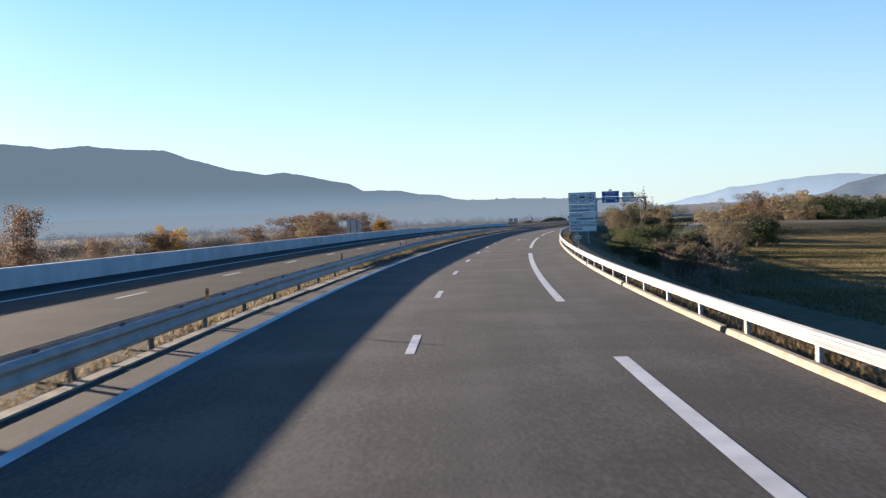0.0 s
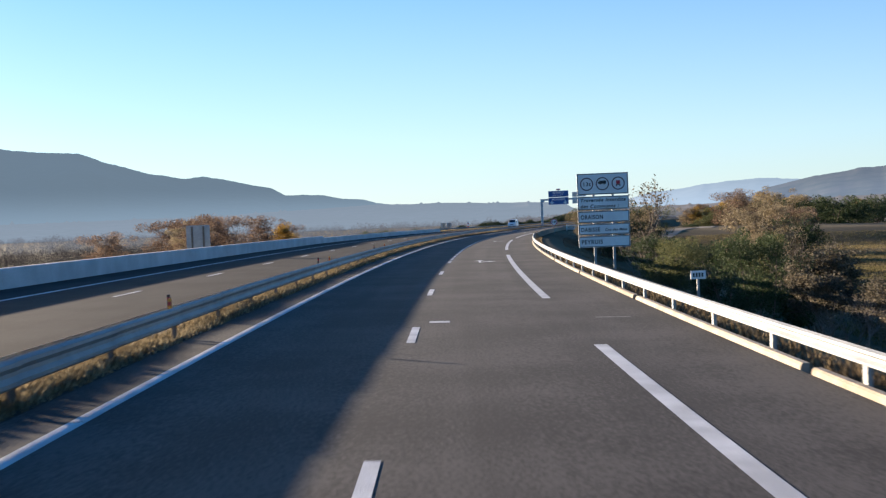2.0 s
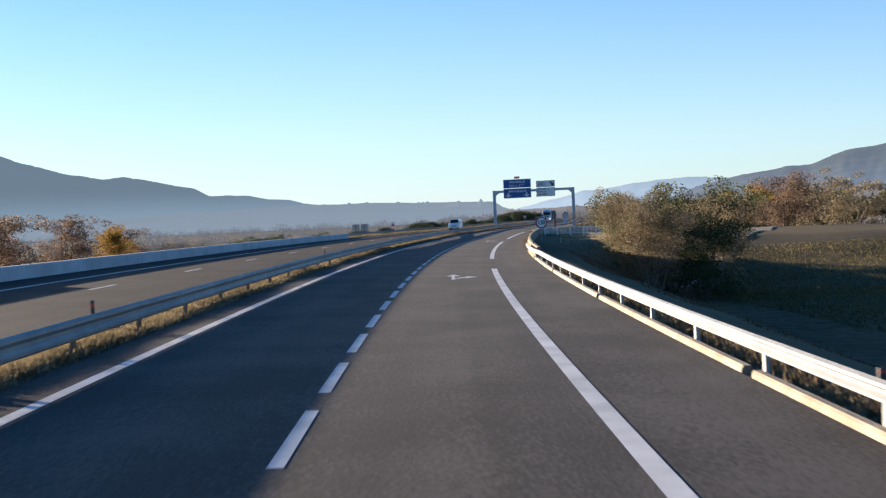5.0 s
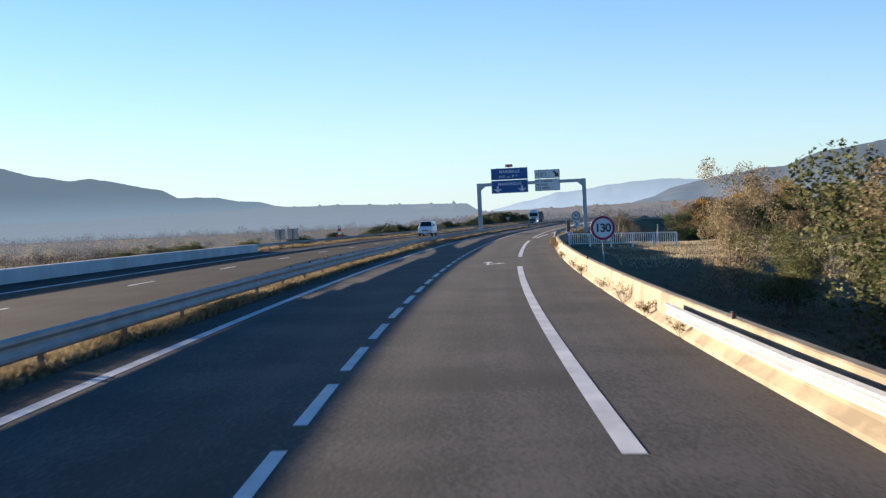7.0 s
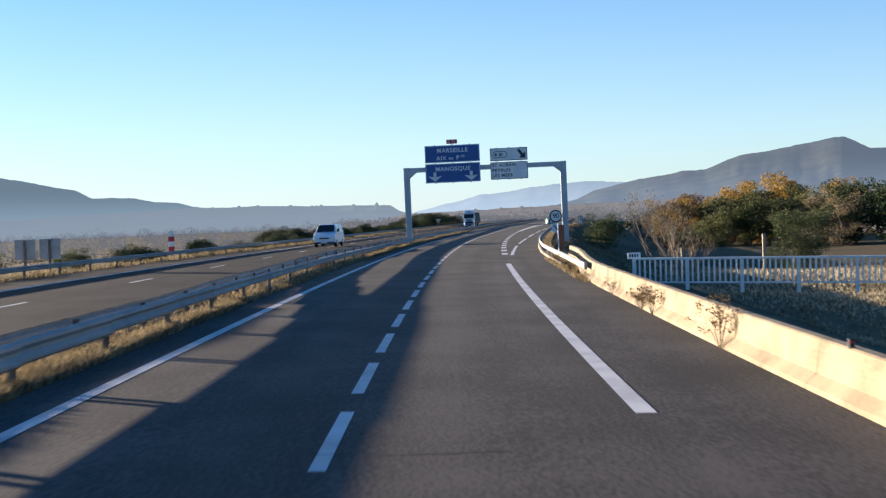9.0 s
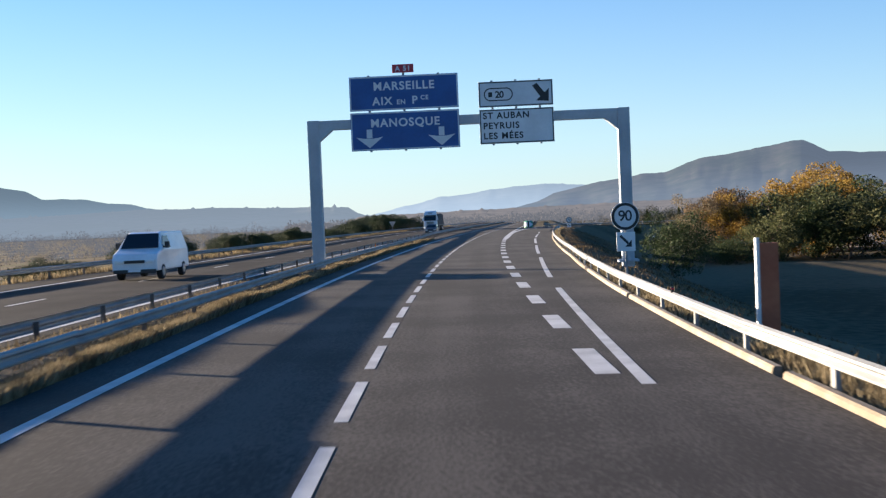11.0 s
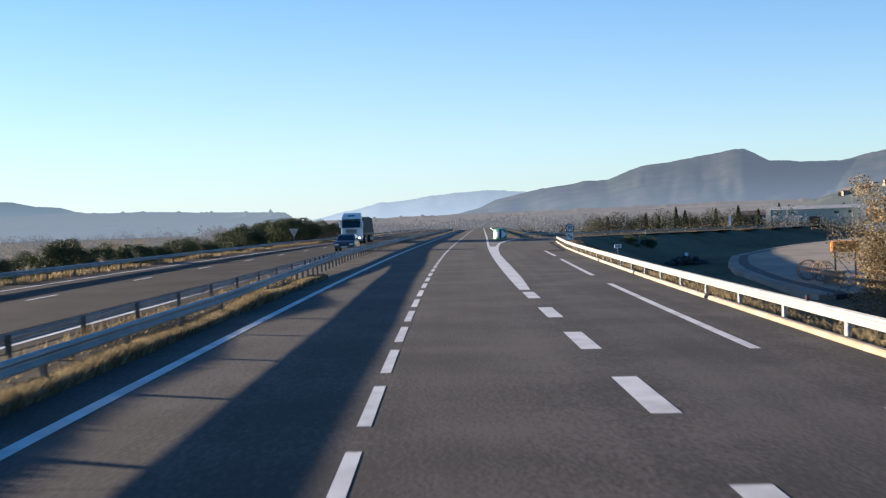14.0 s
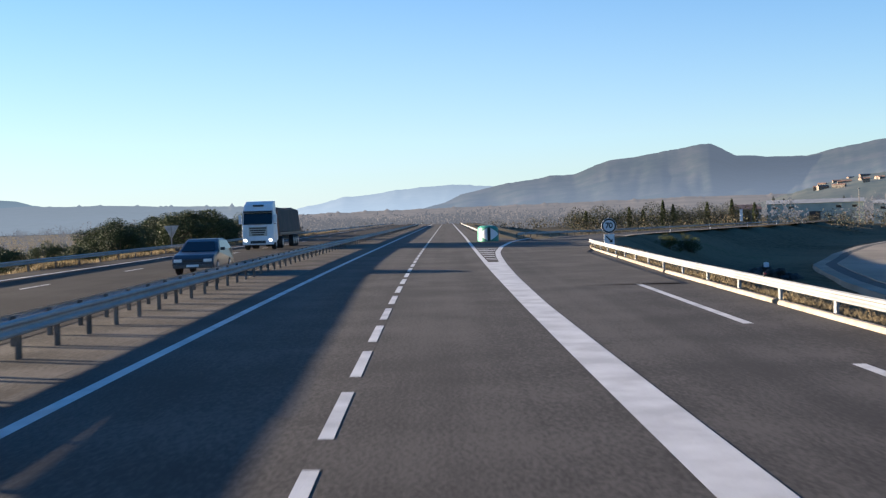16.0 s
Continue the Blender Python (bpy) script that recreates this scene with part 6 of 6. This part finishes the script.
round_feeder(455, 31.6, 0.90, -28)
round_feeder(452.8, 32.2, 0.86, -60)
root = thing("crate", "pale slatted wooden crate beside the round feeders", "crate", stand(448.6, 31.8, -3.65, -25))
for k in range(7):
    part("slat", boxed(-0.8 + 0.24 * k, -0.62 + 0.24 * k, -0.5, -0.46, 0.0, 1.15), TRACK, root)
part("body", boxed(-0.8, 0.84, -0.45, 0.5, 0.0, 1.1, bevel=0.03), KERB, root)
WALL_PALE = material("warehouse cladding", [(0.32, 0.34, 0.29), (0.40, 0.42, 0.36)], scale=0.3, fine=4.0, rough=0.8, bump=0.1)
ROOF_GREY = material("grey roof sheet", [(0.20, 0.21, 0.21), (0.28, 0.29, 0.29)], scale=0.3, fine=4.0, rough=0.8, bump=0.1)
ROOF_TILE = material("clay roof tiles", [(0.17, 0.10, 0.075), (0.25, 0.155, 0.11)], scale=0.5, fine=5.0, rough=0.9, bump=0.2)
PLASTER = material("cream house plaster", [(0.13, 0.115, 0.095), (0.20, 0.178, 0.15)], scale=0.3, fine=4.0, rough=0.9, bump=0.1, per_object=0.4)


def warehouse(x, y, turn, width, deep, height, label, z=-5.5):
    root = thing("warehouse", label, "warehouse", pose(x, y, z, 0, 0, turn))
    part("wall", boxed(-width / 2, width / 2, 0, deep, -1.5, height), WALL_PALE, root)
    roof = prism([(-0.6, height), (deep / 2, height + deep * 0.09), (deep + 0.6, height)], -width / 2 - 0.5, width / 2 + 0.5)
    part("roof", roof, ROOF_GREY, root)
    part("door", boxed(-2.2, 2.2, -0.06, 0.1, 0, 4.2), BLACK_PLASTIC, root)
    for i in range(6):
        x0 = -width / 2 + 2.5 + i * (width - 7) / 5
        if abs(x0 + 1) > 3.5:
            part("window", boxed(x0, x0 + 2.0, -0.05, 0.1, height - 2.2, height - 1.2), GLASS_DARK, root)
    return root


def bearing(az, d, eye=(84.7, 394.3)):
    return eye[0] + d * math.sin(radians(az)), eye[1] + d * math.cos(radians(az))


x, y = bearing(40.25, 480)
warehouse(x, y, -40, 38, 18, 7.6, "long low warehouse with pale cladding and a dark door", -4.1)
x, y = bearing(44.9, 470)
warehouse(x, y, -44, 32, 16, 6.6, "low grey shed beside the pale warehouse", -4.1)
root = thing("trailer", "white box trailer parked beyond the slip road", "trailer", Matrix.Translation(at(640, 104, -3.7)) @ pose(0, 0, 0, 0, 0, -40))
part("box", boxed(-3.6, 3.6, -1.2, 1.2, 0.7, 3.0, bevel=0.05), WHITE_PAINT, root)
part("bed", boxed(-3.6, 3.6, -1.1, 1.1, 0.45, 0.68), BLACK_PLASTIC, root)
for x in (-2.2, -1.1, 2.4):
    for sgn in (-1, 1):
        wheel(root, x, sgn * 0.95, 0.45, 0.3)
root = thing("billboard", "narrow upright white billboard beyond the slip road", "billboard", pose(*bearing(36.75, 290), -1.6, 0, 0, -37))
part("board", boxed(-0.34, 0.34, -0.05, 0.05, 0.5, 3.5, bevel=0.02), WHITE_PAINT, root)
part("foot", boxed(-0.3, 0.3, -0.15, 0.15, -3.4, 0.52), KERB, root)
root = thing("mast", "tall thin grey steel mast beside the warehouse", "mast", pose(*bearing(42.3, 452), -4.6))
part("pole", cone(bmesh.new(), Vector((0, 0, -0.5)), Vector((0, 0, 13.0)), 0.16, 0.09, 8), STEEL_DARK, root)
part("head", boxed(-0.5, 0.5, -0.12, 0.12, 12.9, 13.1, bevel=0.03), STEEL_DARK, root)


def house(x, y, z, turn, w, d, h, label):
    root = thing("house", label, "house", pose(x, y, z, 0, 0, turn), "houses")
    part("wall", boxed(-w / 2, w / 2, -d / 2, d / 2, -6, h), PLASTER, root)
    part("roof", prism([(-d / 2 - 0.4, h - 0.1), (0, h + d * 0.22), (d / 2 + 0.4, h - 0.1)], -w / 2 - 0.3, w / 2 + 0.3), ROOF_TILE, root)
    for i in range(3):
        for k in range(2 if h > 5 else 1):
            x0 = -w / 2 + (i + 0.5) * w / 3
            part("window", boxed(x0 - 0.5, x0 + 0.5, -d / 2 - 0.05, -d / 2 + 0.1, 1.0 + 2.8 * k, 2.3 + 2.8 * k), GLASS_DARK, root)
    return root


x, y = bearing(37.0, 480)
house(x, y, -4.3, -30, 11, 9, 6.0, "grey house among cypresses at the plain's edge")
# emission in this material stands in for haze before the hill
HILL_NEAR = hills("hazy scrubby village hill", [(0.03, 0.035, 0.026), (0.065, 0.06, 0.045)], (0.14, 0.175, 0.2), 0.15, 0.02)
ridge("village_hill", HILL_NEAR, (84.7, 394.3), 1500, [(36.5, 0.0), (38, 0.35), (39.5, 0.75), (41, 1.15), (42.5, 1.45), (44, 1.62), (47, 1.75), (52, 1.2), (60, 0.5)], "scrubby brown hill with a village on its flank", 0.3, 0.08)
vr = random.Random(8)
for i in range(20):
    a = vr.uniform(40.0, 46.5)
    top = float(np.interp(a, [40, 42.5, 44, 47], [0.85, 1.35, 1.5, 1.6]))
    u = vr.uniform(0.0, 0.2)
    d = 1500 * (1 - 0.3 * u)
    x, y = bearing(a, d)
    z = 1500 * math.tan(radians(top)) * (1 - u) ** 1.25 + 1.0
    house(x, y, z - 1.5, vr.uniform(-70, 0), vr.uniform(7, 13), vr.uniform(6, 9), vr.uniform(4, 6), "cream village house with a clay tile roof")


def cypress_mesh(seed):
    rng = np.random.default_rng(seed)
    k = 700
    u = rng.random(k)
    r = 0.95 * np.sin(np.pi * np.clip(u * 0.9 + 0.08, 0, 1)) ** 0.7 * (1 - 0.35 * u)
    a = rng.random(k) * 6.283
    centres = np.stack([r * np.cos(a), r * np.sin(a), 0.4 + u * 8.4], 1)
    return leaves_mesh(centres, [0.25] * k, 1500, 0.28, LEAF_GREEN, rng, 1.6)


root = thing("cypress", "slim dark green cypress standing in the plain", "tree", None, "cypresses")
part("trunk", cone(bmesh.new(), Vector((0, 0, -1.5)), Vector((0, 0, 2.5)), 0.16, 0.1, 7), BARK, root)
part("crown", cypress_mesh(3), None, root)
first = True
for az, d, h in ((31.2, 500, 1.0), (31.9, 500, 0.85), (32.9, 480, 1.25), (33.4, 480, 1.05), (35.1, 470, 1.1), (36.3, 470, 1.2), (37.4, 460, 1.0), (38.3, 520, 1.3), (38.8, 520, 1.15), (41.6, 520, 1.2), (42.3, 520, 1.0), (29.0, 560, 0.9)):
    x, y = bearing(az, d)
    m = pose(x, y, -4.6)
    ob = root if first else copy_thing(root, m)
    first = False
    ob.matrix_world = m
    ob.scale = (1.0, 1.0, h)

# ---- roadside furniture ----
def delineator(s, n, base, colour, label, height=0.45):
    root = thing("delineator", label, "delineator post", stand(s, n, base))
    part("blade", boxed(-0.035, 0.035, -0.02, 0.02, 0, height, bevel=0.008), colour, root)
    part("reflector", boxed(-0.028, 0.028, -0.026, -0.018, height * 0.55, height * 0.8), SIGN_RED, root)
    return root


AMBER = plain("amber plastic", (0.65, 0.25, 0.02), 0.5)
for s, colour, label in ((79.5, AMBER, "amber reflector post fixed on the median barrier"), (104.6, AMBER, "amber reflector post fixed on the median barrier"), (32, AMBER, "amber reflector post fixed on the median barrier"), (130, AMBER, "amber reflector post fixed on the median barrier"), (186, AMBER, "amber reflector post fixed on the median barrier"), (229, AMBER, "amber reflector post fixed on the median barrier"), (352, AMBER, "amber reflector post fixed on the median barrier"), (278, AMBER, "amber reflector post fixed on the median barrier")):
    delineator(s, RAIL_NEAR(s) - 0.02, 0.54, colour, label, 0.30)
for s in (64, 144, 200, 225, 246, 306, 344, 378, 410, 433):
    n = (5.85 if 196 < s < 284 else RIGHT_KERB(s) + 0.13)
    delineator(s, n, 0.62 if 196 < s < 284 else 0.565, BLACK_PLASTIC, "small dark reflector on the barrier top", 0.12)
for s, d in ((560, 4.9), (590, 4.9), (625, 4.9), (660, 4.9), (700, 4.9)):
    n = ramp_left(s) + 4.6 + d
    delineator(s, n, -0.15 + RAMP_DIP(s), SIGN_WHITE, "white marker post along the slip road", 1.0)

for s in (58, 82, 106, 130, 155):
    delineator(s, RAIL_FAR(s) - 0.02, 0.46, BLACK_PLASTIC, "dark reflector post fixed on the far median barrier", 0.30)

RUSTED = material("faded orange panel", [(0.30, 0.075, 0.03), (0.42, 0.12, 0.05)], scale=1.5, fine=9.0, rough=0.7, bump=0.1)
# emergency call column and marker behind the exit barrier
root = thing("marker_column", "orange and white emergency column behind the barrier", "emergency column", stand(303, 7.0, ground_z(303, 7.0, False)))
part("panel", boxed(-0.10, 0.24, 0, 0.12, 0.1, 1.72, bevel=0.02), RUSTED, root)
part("edge", boxed(-0.17, -0.105, 0, 0.12, -0.2, 1.82, bevel=0.01), SIGN_WHITE, root)
root = thing("warning_beacon", "red and white striped marker post at the far road edge", "marker post", stand(305, OUTER(305) - 0.9, -0.06))
part("post", boxed(-0.05, 0.05, 0, 0.06, -0.2, 1.9), STEEL_DARK, root)
for i in range(4):
    part("stripe", boxed(-0.2, 0.2, -0.03, -0.002, 0.55 + 0.33 * i, 0.88 + 0.33 * i - 0.004), SIGN_RED if i % 2 == 0 else SIGN_WHITE, root)
root = thing("road_sign", "pale sign board seen from behind on two posts", "road sign", stand(287, OUTER(287) - 2.6, -0.9))
for x in (-0.35, 0.9):
    part("post", boxed(x - 0.05, x + 0.05, -0.1, 0.0, -0.3, 2.5), STEEL_DARK, root)
    part("board", boxed(x - 0.52, x + 0.52, 0.002, 0.05, 1.55, 2.55, bevel=0.01), SIGN_BACK, root)
root = thing("road_sign", "grey square sign board seen from behind past the wall", "road sign", stand(134, -18.0, -1.2))
for x in (-0.4, 0.4):
    part("post", boxed(x - 0.05, x + 0.05, -0.1, 0.0, -0.6, 3.35), STEEL_DARK, root)
part("board", boxed(-0.83, 0.83, 0.002, 0.05, 1.55, 3.43, bevel=0.01), SIGN_BACK, root)
root = thing("yield_sign", "grey triangular sign seen from behind on a post", "road sign", stand(496, -20.9, -0.2))
part("post", boxed(-0.04, 0.04, -0.08, 0, -0.3, 2.2), STEEL, root)
bm = bmesh.new()
v = [[bm.verts.new((x, y, z)) for x, z in ((-0.62, 2.25), (0.62, 2.25), (0, 1.15))] for y in (0.004, 0.04)]
bm.faces.new(v[0]), bm.faces.new(v[1][::-1])
for i in range(3):
    bm.faces.new((v[0][i - 1], v[1][i - 1], v[1][i], v[0][i]))
bmesh.ops.recalc_face_normals(bm, faces=bm.faces)
part("board", bm, SIGN_BACK, root)
# small plates on posts behind the outer rail
for s, n, h, w in ((85, 6.7, 0.92, 0.36), (268.6, 6.9, 1.0, 0.42), (414, 9.5, 0.95, 0.36)):
    root = thing("marker_plate", "small pale plate on a thin post", "marker plate", stand(s, n, ground_z(s, n, False)))
    z = -ground_z(s, n, False)
    part("post", boxed(-0.03, 0.03, 0.03, 0.07, -0.2, z + h), STEEL, root)
    part("plate", boxed(-w / 2, w / 2, 0, 0.028, z + h - 0.2, z + h), SIGN_WHITE, root)
    for i in range(4):
        part("bar_mark", boxed(-w * 0.36 + i * w * 0.19, -w * 0.36 + i * w * 0.19 + w * 0.11, -0.006, 0.002, z + h - 0.15, z + h - 0.05), SIGN_BLACK, root)
for s, n in ((288, 12.0), (293, 13.5), (300, 12.5), (308, 14), (284, 15), (316, 15)):
    root = thing("fence_post", "weathered concrete fence post in the grass", "fence post", stand(s, n, ground_z(s, n, False)), "fence posts")
    part("shaft", boxed(-0.07, 0.07, -0.06, 0.06, -0.3, 1.35, bevel=0.015), KERB, root)
